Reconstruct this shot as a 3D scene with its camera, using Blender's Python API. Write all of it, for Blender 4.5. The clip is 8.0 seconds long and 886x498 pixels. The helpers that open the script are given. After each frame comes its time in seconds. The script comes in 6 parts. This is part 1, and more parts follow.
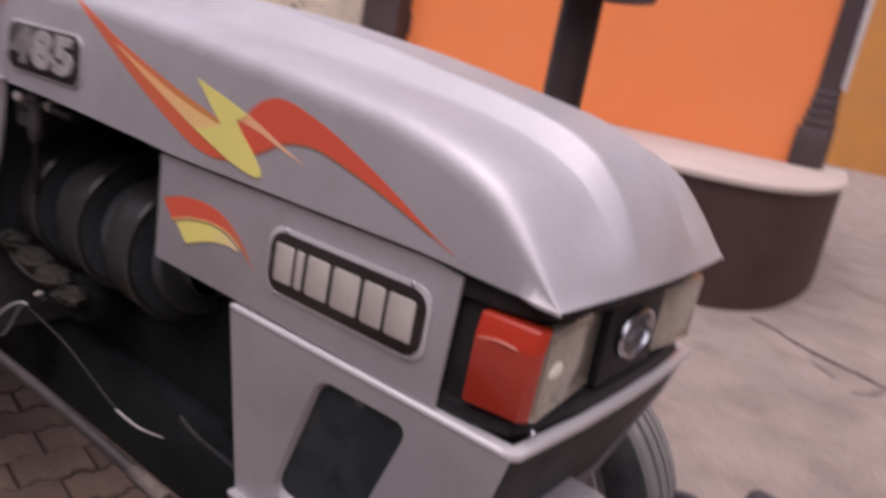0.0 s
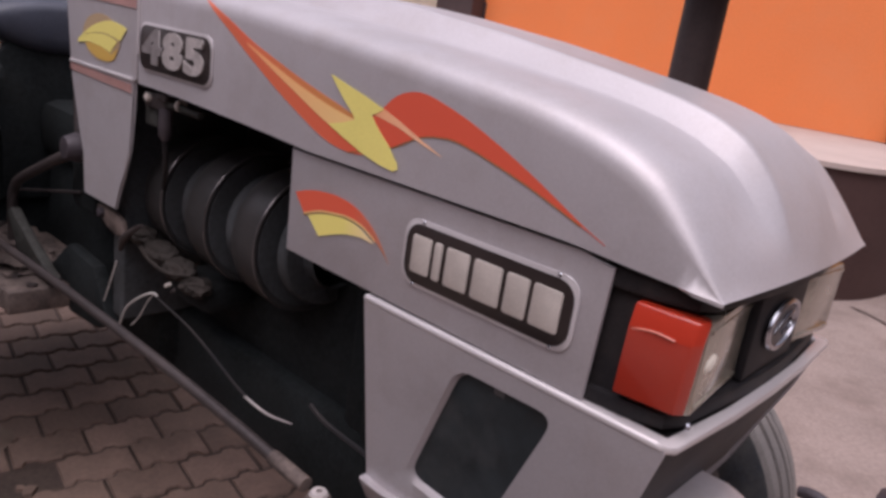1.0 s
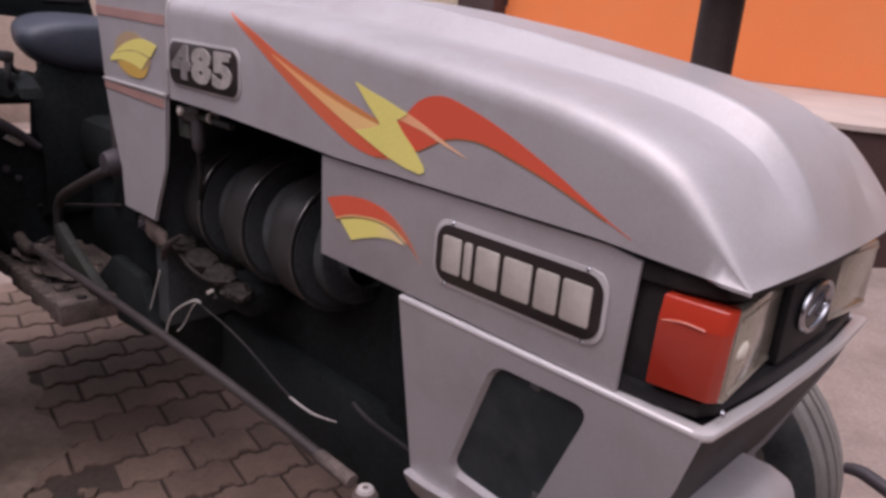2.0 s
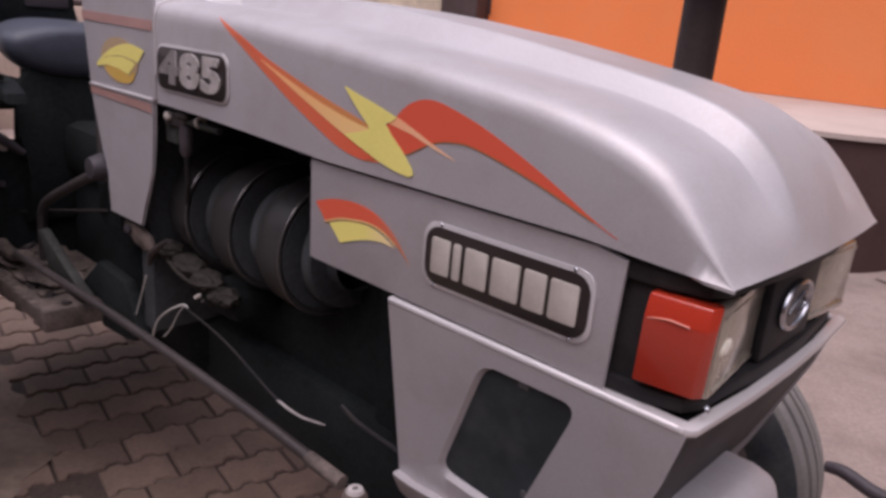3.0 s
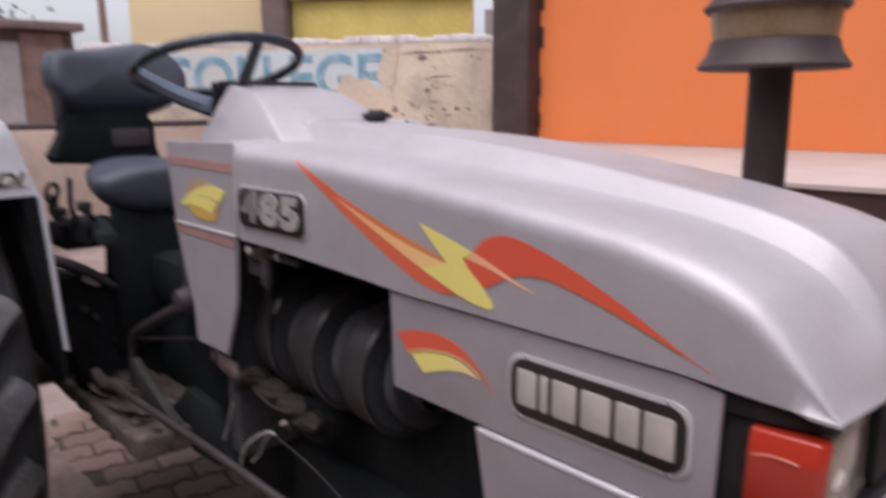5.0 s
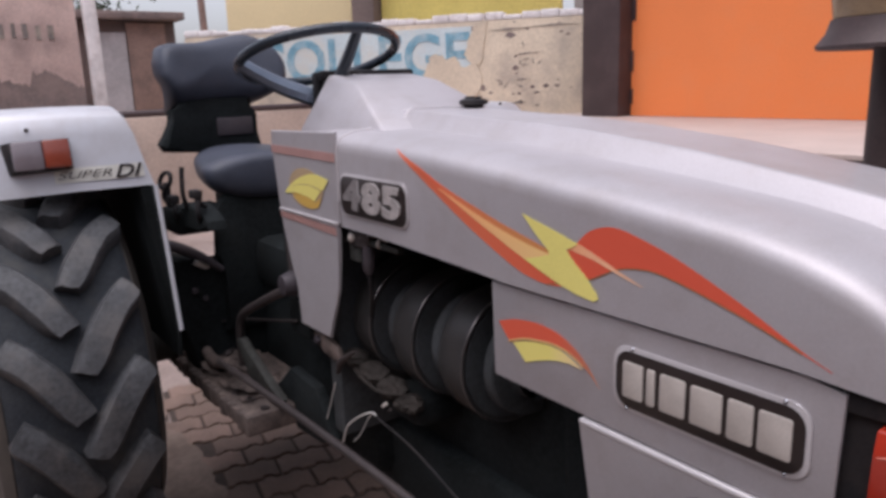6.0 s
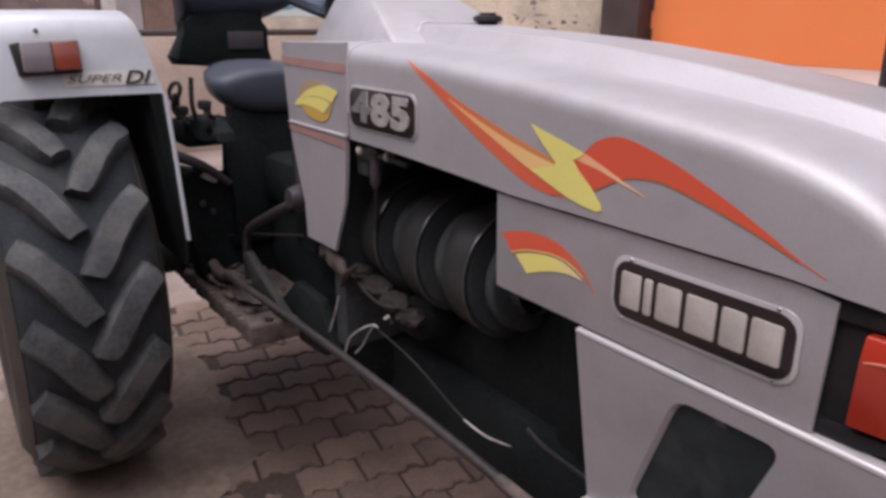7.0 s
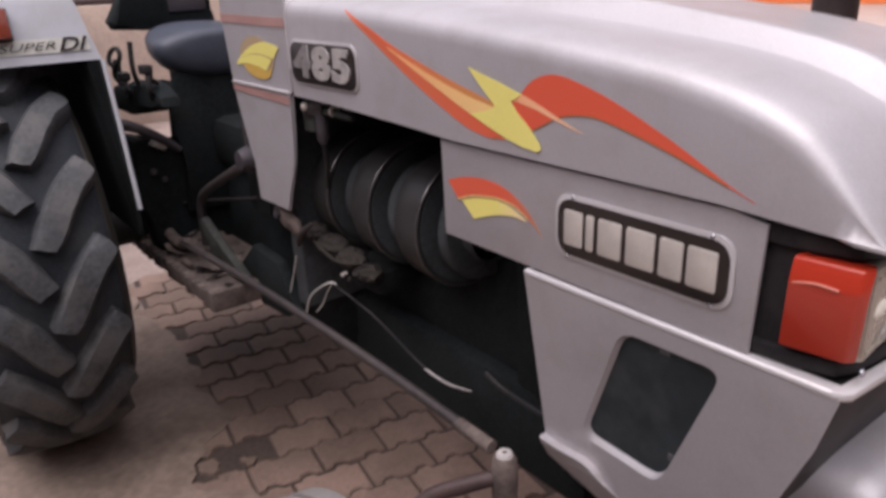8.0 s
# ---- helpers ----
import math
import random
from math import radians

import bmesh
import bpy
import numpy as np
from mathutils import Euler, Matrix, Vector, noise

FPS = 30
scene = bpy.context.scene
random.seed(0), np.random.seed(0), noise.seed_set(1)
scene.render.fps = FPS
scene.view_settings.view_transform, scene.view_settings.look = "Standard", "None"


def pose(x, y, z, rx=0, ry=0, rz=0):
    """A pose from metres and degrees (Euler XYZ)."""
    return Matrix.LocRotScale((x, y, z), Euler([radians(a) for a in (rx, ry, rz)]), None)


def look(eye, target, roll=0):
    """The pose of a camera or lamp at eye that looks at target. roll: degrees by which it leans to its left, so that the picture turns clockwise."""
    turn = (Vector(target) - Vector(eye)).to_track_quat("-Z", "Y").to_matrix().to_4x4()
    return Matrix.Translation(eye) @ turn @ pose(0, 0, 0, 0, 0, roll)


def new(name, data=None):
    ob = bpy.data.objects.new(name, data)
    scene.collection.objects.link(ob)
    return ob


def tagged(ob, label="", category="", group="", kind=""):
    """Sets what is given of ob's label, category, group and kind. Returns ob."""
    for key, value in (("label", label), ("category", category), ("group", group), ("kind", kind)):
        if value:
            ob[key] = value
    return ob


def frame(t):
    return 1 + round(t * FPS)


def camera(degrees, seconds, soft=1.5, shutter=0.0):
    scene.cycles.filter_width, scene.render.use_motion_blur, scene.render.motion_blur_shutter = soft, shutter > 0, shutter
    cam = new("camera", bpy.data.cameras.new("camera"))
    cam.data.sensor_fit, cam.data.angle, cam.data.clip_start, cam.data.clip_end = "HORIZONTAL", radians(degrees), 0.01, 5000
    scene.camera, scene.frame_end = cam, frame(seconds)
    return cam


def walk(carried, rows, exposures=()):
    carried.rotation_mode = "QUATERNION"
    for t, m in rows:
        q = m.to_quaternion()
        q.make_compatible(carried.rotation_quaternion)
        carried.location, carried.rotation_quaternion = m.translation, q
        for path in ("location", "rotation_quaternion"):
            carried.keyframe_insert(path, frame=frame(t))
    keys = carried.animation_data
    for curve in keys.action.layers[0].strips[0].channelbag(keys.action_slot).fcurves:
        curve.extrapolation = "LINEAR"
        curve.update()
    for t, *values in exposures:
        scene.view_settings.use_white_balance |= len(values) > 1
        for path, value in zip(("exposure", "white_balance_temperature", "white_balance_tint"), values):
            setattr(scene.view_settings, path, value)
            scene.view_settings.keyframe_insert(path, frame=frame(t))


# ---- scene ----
cam = camera(62.3, 8.0, soft=3.2, shutter=0.5)
PATH = [
    (0, (0.426, -0.932, 1.382), (-0.687, 0.651, 0.875), 10.6),
    (0.2, (0.398, -0.924, 1.376), (-0.621, 0.695, 0.793), 9.0),
    (0.5, (0.384, -0.949, 1.394), (-0.77, 0.61, 0.906), 6.9),
    (0.8, (0.368, -0.972, 1.379), (-0.862, 0.508, 0.834), 7.9),
    (1, (0.361, -0.989, 1.37), (-0.889, 0.467, 0.805), 8.6),
    (1.2, (0.365, -0.992, 1.376), (-0.863, 0.473, 0.787), 8.1),
    (1.5, (0.37, -0.995, 1.384), (-0.879, 0.464, 0.828), 7.3),
    (1.7, (0.371, -0.991, 1.395), (-0.935, 0.391, 0.774), 4.9),
    (2.8, (0.383, -1.014, 1.393), (-0.922, 0.387, 0.815), 4.6),
    (3, (0.38, -1.012, 1.39), (-0.902, 0.406, 0.802), 5.0),
    (3.2, (0.381, -1.01, 1.392), (-0.888, 0.423, 0.813), 4.8),
    (3.5, (0.382, -1.006, 1.395), (-0.896, 0.425, 0.831), 4.6),
    (3.8, (0.385, -1.001, 1.393), (-0.899, 0.426, 0.831), 4.5),
    (4, (0.39, -1.0, 1.393), (-0.884, 0.433, 0.826), 4.5),
    (4.5, (0.383, -1.007, 1.405), (-0.924, 0.402, 0.852), 3.6),
    (4.7, (0.374, -1.002, 1.434), (-0.967, 0.391, 0.923), 1.8),
    (4.8, (0.37, -1.0, 1.448), (-0.991, 0.389, 0.98), 0.9),
    (5, (0.358, -1.027, 1.469), (-1.089, 0.297, 1.081), -0.4),
    (5.2, (0.36, -1.034, 1.5), (-1.157, 0.217, 1.133), -2.3),
    (6.3, (0.342, -1.072, 1.484), (-1.261, 0.02, 0.997), -1.8),
    (6.5, (0.349, -1.087, 1.478), (-1.247, -0.017, 0.921), -1.9),
    (6.7, (0.355, -1.076, 1.463), (-1.227, -0.022, 0.841), -1.0),
    (7, (0.365, -1.06, 1.443), (-1.199, 0.031, 0.842), 0.4),
    (7.2, (0.364, -1.055, 1.431), (-1.166, 0.065, 0.795), 1.0),
    (7.5, (0.366, -1.049, 1.413), (-1.107, 0.151, 0.788), 2.0),
    (7.7, (0.378, -1.042, 1.419), (-1.099, 0.15, 0.787), 0.3),
    (8, (0.393, -1.03, 1.427), (-1.098, 0.099, 0.718), -2.3),
]
walk(cam, [(t, look(eye, target, roll)) for t, eye, target, roll in PATH], exposures=[(0.0, 0.30, 6500, 25), (3.5, 0.27, 6500, 25), (4.5, 0.26, 6500, 24), (5.0, 0.36, 6400, 21), (6.3, 0.29, 6280, 18), (6.5, 0.33, 6280, 18), (7.5, 0.45, 6550, 18), (8.0, 0.54, 6550, 19)])

# ---- world, sun and exposure ----
world = bpy.data.worlds.new("overcast_sky")
scene.world = world
world.use_nodes = True
wn, wl = world.node_tree.nodes, world.node_tree.links
wn.clear()
SUN_UP, SUN_ROUND = 72.0, 160.0
sky = wn.new("ShaderNodeTexSky")
sky.sky_type, sky.sun_disc = "NISHITA", False
sky.sun_elevation, sky.sun_rotation = radians(SUN_UP), radians(SUN_ROUND)
sky.air_density, sky.dust_density, sky.ozone_density = 1.0, 3.0, 1.0
pale = wn.new("ShaderNodeHueSaturation")
pale.inputs["Saturation"].default_value = 0.3
back = wn.new("ShaderNodeBackground")
back.inputs["Strength"].default_value = 0.15
wout = wn.new("ShaderNodeOutputWorld")
wl.new(sky.outputs[0], pale.inputs["Color"])
wl.new(pale.outputs[0], back.inputs["Color"])
wl.new(back.outputs[0], wout.inputs["Surface"])
sun_data = bpy.data.lights.new("sun", "SUN")
sun_data.energy, sun_data.angle, sun_data.color = 1.5, radians(70), (1.0, 0.98, 0.96)
sun = new("sun", sun_data)
az, el = radians(SUN_ROUND), radians(SUN_UP)
sun.matrix_world = look((12 * math.sin(az) * math.cos(el), 12 * math.cos(az) * math.cos(el), 12 * math.sin(el)), (0, 0, 0))


# ---- materials ----
def mat(name, base, rough=0.6, metal=0.0, vary=0.15, scale=6.0, fine=60.0, bump=0.15, dirt=None, dirt_amt=0.0, dirt_scale=2.0,
        coat=0.0, per_piece=0.0, bump_dist=0.002, rough_vary=0.1, gloss=0.5):
    """A surface with broad and fine variation, fine relief and, where asked, patches of dirt."""
    m = bpy.data.materials.new(name)
    m.use_nodes = True
    n, l = m.node_tree.nodes, m.node_tree.links
    b = n["Principled BSDF"]
    geo = n.new("ShaderNodeNewGeometry")
    big, small = n.new("ShaderNodeTexNoise"), n.new("ShaderNodeTexNoise")
    big.inputs["Scale"].default_value, big.inputs["Detail"].default_value = scale, 4.0
    small.inputs["Scale"].default_value, small.inputs["Detail"].default_value = fine, 3.0
    for tex in (big, small):
        l.new(geo.outputs["Position"], tex.inputs["Vector"])
    both = n.new("ShaderNodeMath")
    both.operation = "ADD"
    l.new(big.outputs["Fac"], both.inputs[0])
    l.new(small.outputs["Fac"], both.inputs[1])
    ramp = n.new("ShaderNodeMapRange")
    ramp.inputs["From Min"].default_value, ramp.inputs["From Max"].default_value = 0.7, 1.3
    ramp.inputs["To Min"].default_value, ramp.inputs["To Max"].default_value = 1 - vary, 1 + vary
    l.new(both.outputs[0], ramp.inputs["Value"])
    value = ramp.outputs[0]
    if per_piece:
        info = n.new("ShaderNodeObjectInfo")
        pr = n.new("ShaderNodeMapRange")
        pr.inputs["To Min"].default_value, pr.inputs["To Max"].default_value = 1 - per_piece, 1 + per_piece
        l.new(info.outputs["Random"], pr.inputs["Value"])
        mul = n.new("ShaderNodeMath")
        mul.operation = "MULTIPLY"
        l.new(value, mul.inputs[0])
        l.new(pr.outputs[0], mul.inputs[1])
        value = mul.outputs[0]
    tint = n.new("ShaderNodeVectorMath")
    tint.operation = "SCALE"
    tint.inputs[0].default_value = base
    l.new(value, tint.inputs["Scale"])
    colour = tint.outputs[0]
    if dirt:
        spot = n.new("ShaderNodeTexNoise")
        spot.inputs["Scale"].default_value, spot.inputs["Detail"].default_value = dirt_scale, 6.0
        spot.inputs["Roughness"].default_value = 0.65
        l.new(geo.outputs["Position"], spot.inputs["Vector"])
        edge = n.new("ShaderNodeMapRange")
        edge.inputs["From Min"].default_value, edge.inputs["From Max"].default_value = 0.47, 0.66
        edge.inputs["To Max"].default_value = dirt_amt
        l.new(spot.outputs["Fac"], edge.inputs["Value"])
        mix = n.new("ShaderNodeMix")
        mix.data_type = "RGBA"
        l.new(edge.outputs[0], mix.inputs["Factor"])
        l.new(colour, mix.inputs[6])
        mix.inputs[7].default_value = (*dirt, 1)
        colour = mix.outputs[2]
    l.new(colour, b.inputs["Base Color"])
    rr = n.new("ShaderNodeMapRange")
    rr.inputs["To Min"].default_value, rr.inputs["To Max"].default_value = max(0.02, rough - rough_vary), min(1, rough + rough_vary)
    l.new(big.outputs["Fac"], rr.inputs["Value"])
    l.new(rr.outputs[0], b.inputs["Roughness"])
    b.inputs["Metallic"].default_value = metal
    b.inputs["Specular IOR Level"].default_value = gloss
    b.inputs["Coat Weight"].default_value = coat
    b.inputs["Coat Roughness"].default_value = 0.12
    if bump:
        bp = n.new("ShaderNodeBump")
        bp.inputs["Strength"].default_value, bp.inputs["Distance"].default_value = bump, bump_dist
        l.new(small.outputs["Fac"], bp.inputs["Height"])
        l.new(bp.outputs[0], b.inputs["Normal"])
    return m


DUST = (0.30, 0.24, 0.20)
SILVER = mat("silver_paint", (0.500, 0.474, 0.494), 0.50, 0.40, 0.06, 5, 240, 0.08, (0.33, 0.28, 0.26), 0.22, 11, coat=0.03, bump_dist=0.0005, rough_vary=0.06)
# Lighter silver for badge rims and seams; on the ledges it stands for light.
SILVER_EDGE = mat("silver_trim_and_lit_ledge", (0.62, 0.59, 0.60), 0.35, 0.3, 0.05, 6, 500, 0.03, bump_dist=0.0004)
BLACK_PLASTIC = mat("black_plastic", (0.022, 0.021, 0.023), 0.5, 0, 0.25, 8, 300, 0.1, DUST, 0.06, 9, gloss=0.13)
ENGINE = mat("oily_engine_metal", (0.043, 0.044, 0.041), 0.6, 0.0, 0.45, 9, 90, 0.3, (0.042, 0.040, 0.038), 0.5, 7, gloss=0.10)
# Two blacks deepened so the shade of bay and seat base is in the colour.
BLACK_MATTE = mat("shade_darkened_matte", (0.016, 0.018, 0.019), 0.85, 0.0, 0.4, 9, 90, 0.2, (0.024, 0.025, 0.025), 0.4, 6, gloss=0.15)
SHADE_BLACK = mat("shade_deepened_black", (0.014, 0.017, 0.018), 0.8, 0.0, 0.4, 9, 90, 0.2, (0.018, 0.019, 0.019), 0.4, 6, gloss=0.12)
# Engine grey made lighter to lift the deep shade between the drums.
LIFTED_GREY = mat("shade_lifted_grey", (0.058, 0.063, 0.067), 0.8, 0.0, 0.3, 9, 90, 0.2, (0.060, 0.056, 0.053), 0.4, 6, gloss=0.2)
DRUM = mat("black_cooling_shroud", (0.036, 0.035, 0.035), 0.4, 0.0, 0.3, 9, 150, 0.12, (0.048, 0.042, 0.040), 0.5, 8, gloss=0.4)
# Far lighter than the shroud, to bring out a glint along its edge.
GLINT_EDGE = mat("shroud_edge_glint", (0.22, 0.20, 0.20), 0.28, 0.7, 0.4, 14, 150, 0.08)
RUST = mat("dusty_brown_steel", (0.085, 0.067, 0.061), 0.8, 0.0, 0.45, 10, 110, 0.4, (0.21, 0.162, 0.142), 0.65, 11, gloss=0.25)
PUMP_DUST = mat("oily_dusty_casting", (0.034, 0.029, 0.026), 0.8, 0.0, 0.4, 14, 120, 0.4, (0.062, 0.050, 0.044), 0.65, 16, gloss=0.2)
ROD = mat("dusty_grey_rod", (0.050, 0.041, 0.041), 0.5, 0.3, 0.25, 12, 150, 0.15, (0.10, 0.078, 0.073), 0.35, 14)
RUBBER = mat("tyre_rubber", (0.030, 0.035, 0.042), 0.75, 0, 0.35, 7, 120, 0.3, (0.075, 0.071, 0.063), 0.5, 7, gloss=0.3)
SIDEWALL = mat("dusty_tyre_sidewall", (0.042, 0.037, 0.033), 0.6, 0, 0.25, 5, 120, 0.25, (0.10, 0.085, 0.07), 0.5, 4, gloss=0.45)
LUG = mat("worn_tyre_lug", (0.058, 0.060, 0.065), 0.62, 0, 0.45, 11, 90, 0.6, (0.125, 0.116, 0.112), 0.65, 9, gloss=0.4)
GREY_TYRE = mat("dusty_front_tyre", (0.16, 0.15, 0.145), 0.85, 0, 0.15, 9, 120, 0.2, (0.26, 0.23, 0.21), 0.5, 6)
BROWN_LINE = mat("brown_decal_line", (0.30, 0.14, 0.05), 0.4, 0, 0.1, 5, 300, 0.0)
YELLOW = mat("yellow_decal", (0.88, 0.78, 0.23), 0.4, 0, 0.05, 5, 300, 0.0)
PINK = mat("faded_red_stripe", (0.47, 0.27, 0.245), 0.4, 0.15, 0.15, 9, 300, 0.0)
def shaded_decal(name, near, far, x0, x1):
    """Printed decal whose ink runs from one colour to another along the bonnet."""
    m = mat(name, near, 0.35, 0, 0.05, 5, 300, 0.0)
    n, l = m.node_tree.nodes, m.node_tree.links
    geo, sep, run, mix = n.new("ShaderNodeNewGeometry"), n.new("ShaderNodeSeparateXYZ"), n.new("ShaderNodeMapRange"), n.new("ShaderNodeMix")
    mix.data_type = "RGBA"
    run.inputs["From Min"].default_value, run.inputs["From Max"].default_value = x0, x1
    l.new(geo.outputs["Position"], sep.inputs[0])
    l.new(sep.outputs["X"], run.inputs["Value"])
    l.new(run.outputs[0], mix.inputs["Factor"])
    mix.inputs[6].default_value, mix.inputs[7].default_value = (*near, 1), (*far, 1)
    l.new(mix.outputs[2], n["Principled BSDF"].inputs["Base Color"])
    return m


FLAME = shaded_decal("orange_to_red_ink", (0.74, 0.165, 0.080), (0.76, 0.115, 0.062), -0.62, -0.36)
STREAK = shaded_decal("peach_to_amber_ink", (0.95, 0.44, 0.20), (0.92, 0.62, 0.26), -0.70, -0.45)
ARC_RED = shaded_decal("red_to_rust_ink", (0.76, 0.120, 0.062), (0.52, 0.22, 0.13), -0.43, -0.35)
ARC_YELLOW = shaded_decal("lemon_to_cream_ink", (0.88, 0.77, 0.22), (0.93, 0.70, 0.42), -0.45, -0.38)
EDGE_INK = shaded_decal("rust_edge_ink", (0.78, 0.15, 0.075), (0.66, 0.27, 0.09), -0.74, -0.50)
PEACH = shaded_decal("peach_ink", (0.95, 0.45, 0.23), (0.94, 0.58, 0.38), -0.40, -0.26)
AMBER_FADED = mat("faded_amber_decal", (0.50, 0.36, 0.22), 0.4, 0.1, 0.12, 9, 300, 0.0)
AMBER = mat("amber_decal", (0.66, 0.42, 0.10), 0.4, 0, 0.08, 5, 300, 0.0)
BADGE_BLACK = mat("badge_black", (0.025, 0.018, 0.017), 0.35, 0, 0.1, 9, 300, 0.0)
BADGE_SILVER = mat("badge_silver", (0.52, 0.47, 0.43), 0.45, 0.1, 0.12, 30, 400, 0.05, bump_dist=0.0005)
DIGIT_SILVER = mat("dull_digit_silver", (0.42, 0.385, 0.375), 0.5, 0.1, 0.3, 40, 400, 0.05, bump_dist=0.0005)
DULL_DIGIT = mat("dull_digit_grey", (0.23, 0.21, 0.21), 0.55, 0.1, 0.35, 40, 400, 0.05, bump_dist=0.0005)
CHROME = mat("chrome", (0.42, 0.43, 0.47), 0.24, 1.0, 0.08, 40, 300, 0.0, rough_vary=0.08)
RED_LENS = mat("red_orange_lens", (0.46, 0.038, 0.017), 0.22, 0, 0.05, 5, 400, 0.05, coat=0.6, bump_dist=0.0005)
# Pale red for the highlight drawn across the indicator lens.
LENS_GLINT = mat("pale_red_highlight", (0.72, 0.24, 0.17), 0.3, 0, 0.1, 12, 300, 0.0)
AMBER_LENS = mat("amber_red_lens", (0.24, 0.045, 0.022), 0.25, 0, 0.2, 12, 300, 0.05, coat=0.5)
CLEAR_LENS = mat("clouded_clear_lens", (0.20, 0.17, 0.185), 0.2, 0, 0.2, 9, 300, 0.05, coat=0.5)
MESH_SCREEN = mat("dark_mesh_screen", (0.022, 0.030, 0.034), 0.6, 0.1, 0.5, 18, 700, 0.6, (0.065, 0.070, 0.072), 0.6, 13)
MESH_TAB = mat("pale_mesh_tab", (0.13, 0.13, 0.135), 0.5, 0.3, 0.2, 20, 300, 0.05)
SEAT_VINYL = mat("black_seat_vinyl", (0.054, 0.062, 0.086), 0.5, 0, 0.25, 6, 220, 0.2, (0.10, 0.104, 0.128), 0.3, 5, gloss=0.4)
WHEEL_RIM = mat("black_steering_rim", (0.025, 0.034, 0.046), 0.27, 0, 0.15, 9, 200, 0.05)
BLUE_STEEL = mat("blue_grey_steel", (0.14, 0.17, 0.22), 0.3, 0.6, 0.15, 9, 200, 0.05)
WHITE_WIRE = mat("white_wire", (0.50, 0.48, 0.46), 0.5, 0, 0.2, 20, 200, 0.0)
FENDER = mat("white_silver_fender", (0.54, 0.55, 0.59), 0.38, 0.15, 0.06, 4, 500, 0.03, DUST, 0.25, 6, coat=0.2, bump_dist=0.0004)
BOWL = mat("dusty_amber_bowl", (0.26, 0.17, 0.09), 0.35, 0, 0.2, 14, 160, 0.1, (0.36, 0.28, 0.2), 0.5, 10, coat=0.3)
CAP_BROWN = mat("brown_black_cap", (0.060, 0.037, 0.036), 0.5, 0.1, 0.2, 8, 160, 0.1, (0.15, 0.102, 0.092), 0.3, 7)
PIPE_BLACK = mat("brown_black_pipe", (0.040, 0.025, 0.023), 0.55, 0.2, 0.25, 8, 160, 0.1)
PURPLE_STEEL = mat("dull_purple_grey_steel", (0.055, 0.046, 0.054), 0.6, 0.2, 0.15, 9, 120, 0.15, (0.11, 0.09, 0.09), 0.3, 8)
STRIP = mat("pale_yellowed_strip", (0.62, 0.61, 0.555), 0.45, 0.1, 0.08, 12, 200, 0.0)
GLASS_DARK = mat("dull_headlamp_glass", (0.42, 0.385, 0.32), 0.24, 0.55, 0.2, 16, 90, 0.3, coat=0.7, bump_dist=0.001)
# Near-white paint for the bright reflection in the near headlamp.
GLINT_SPOT = mat("pale_glint_spot", (0.92, 0.88, 0.76), 0.3, 0.0, 0.1, 20, 200, 0.1)
CONCRETE = mat("dusty_concrete", (0.275, 0.214, 0.190), 0.9, 0, 0.22, 1.7, 60, 0.25, (0.165, 0.122, 0.105), 0.6, 2.4, bump_dist=0.002)
DARKER_CONCRETE = mat("darker_patchy_concrete", (0.215, 0.160, 0.130), 0.9, 0, 0.22, 2.2, 40, 0.4, (0.095, 0.066, 0.050), 0.8, 2.6, bump_dist=0.005)
PAVER = mat("clay_paver", (0.186, 0.125, 0.100), 0.85, 0, 0.18, 7, 80, 0.4, (0.108, 0.077, 0.060), 0.6, 3, per_piece=0.22, bump_dist=0.003)
SOIL = mat("packed_brown_soil", (0.105, 0.080, 0.066), 0.95, 0, 0.25, 3, 40, 0.5, (0.06, 0.045, 0.038), 0.5, 2.2, bump_dist=0.006)
JOINT = mat("dark_joint_soil", (0.060, 0.042, 0.034), 0.95, 0, 0.3, 9, 90, 0.5, bump_dist=0.004)
ORANGE_WALL = mat("orange_wall_paint", (0.84, 0.235, 0.065), 0.7, 0, 0.05, 0.9, 40, 0.15, (0.76, 0.26, 0.10), 0.4, 0.8)
OCHRE_WALL = mat("ochre_wall_paint", (0.50, 0.21, 0.045), 0.75, 0, 0.12, 1.2, 40, 0.2, (0.42, 0.2, 0.08), 0.5, 1.0)
MAROON = mat("maroon_paint", (0.052, 0.023, 0.020), 0.75, 0, 0.2, 2, 50, 0.25, (0.078, 0.040, 0.036), 0.45, 1.8)
COLUMN = mat("dark_brown_column_paint", (0.055, 0.035, 0.036), 0.55, 0, 0.15, 2, 50, 0.15, (0.10, 0.07, 0.068), 0.4, 2)
TERRACE = mat("pale_terrace_screed", (0.50, 0.41, 0.37), 0.8, 0, 0.1, 2, 60, 0.2, (0.4, 0.32, 0.29), 0.4, 1.6)
CREAM_WALL = mat("peeling_cream_plaster", (0.62, 0.52, 0.40), 0.9, 0, 0.14, 1.1, 22, 0.5, (0.34, 0.29, 0.25), 0.75, 0.9, bump_dist=0.01)
BLUE_BAND = mat("faded_blue_wash", (0.54, 0.62, 0.64), 0.9, 0, 0.1, 1.6, 22, 0.3, (0.64, 0.58, 0.49), 0.6, 1.4)
PAINT_BLUE = mat("blue_sign_paint", (0.17, 0.34, 0.43), 0.9, 0, 0.3, 5, 40, 0.1, (0.48, 0.54, 0.55), 0.7, 3)
PAINT_BLACK = mat("black_sign_paint", (0.22, 0.19, 0.175), 0.9, 0, 0.3, 5, 40, 0.1, (0.50, 0.43, 0.35), 0.75, 4)
YELLOW_WALL = mat("cream_yellow_wall", (0.72, 0.58, 0.34), 0.85, 0, 0.06, 0.7, 25, 0.15)
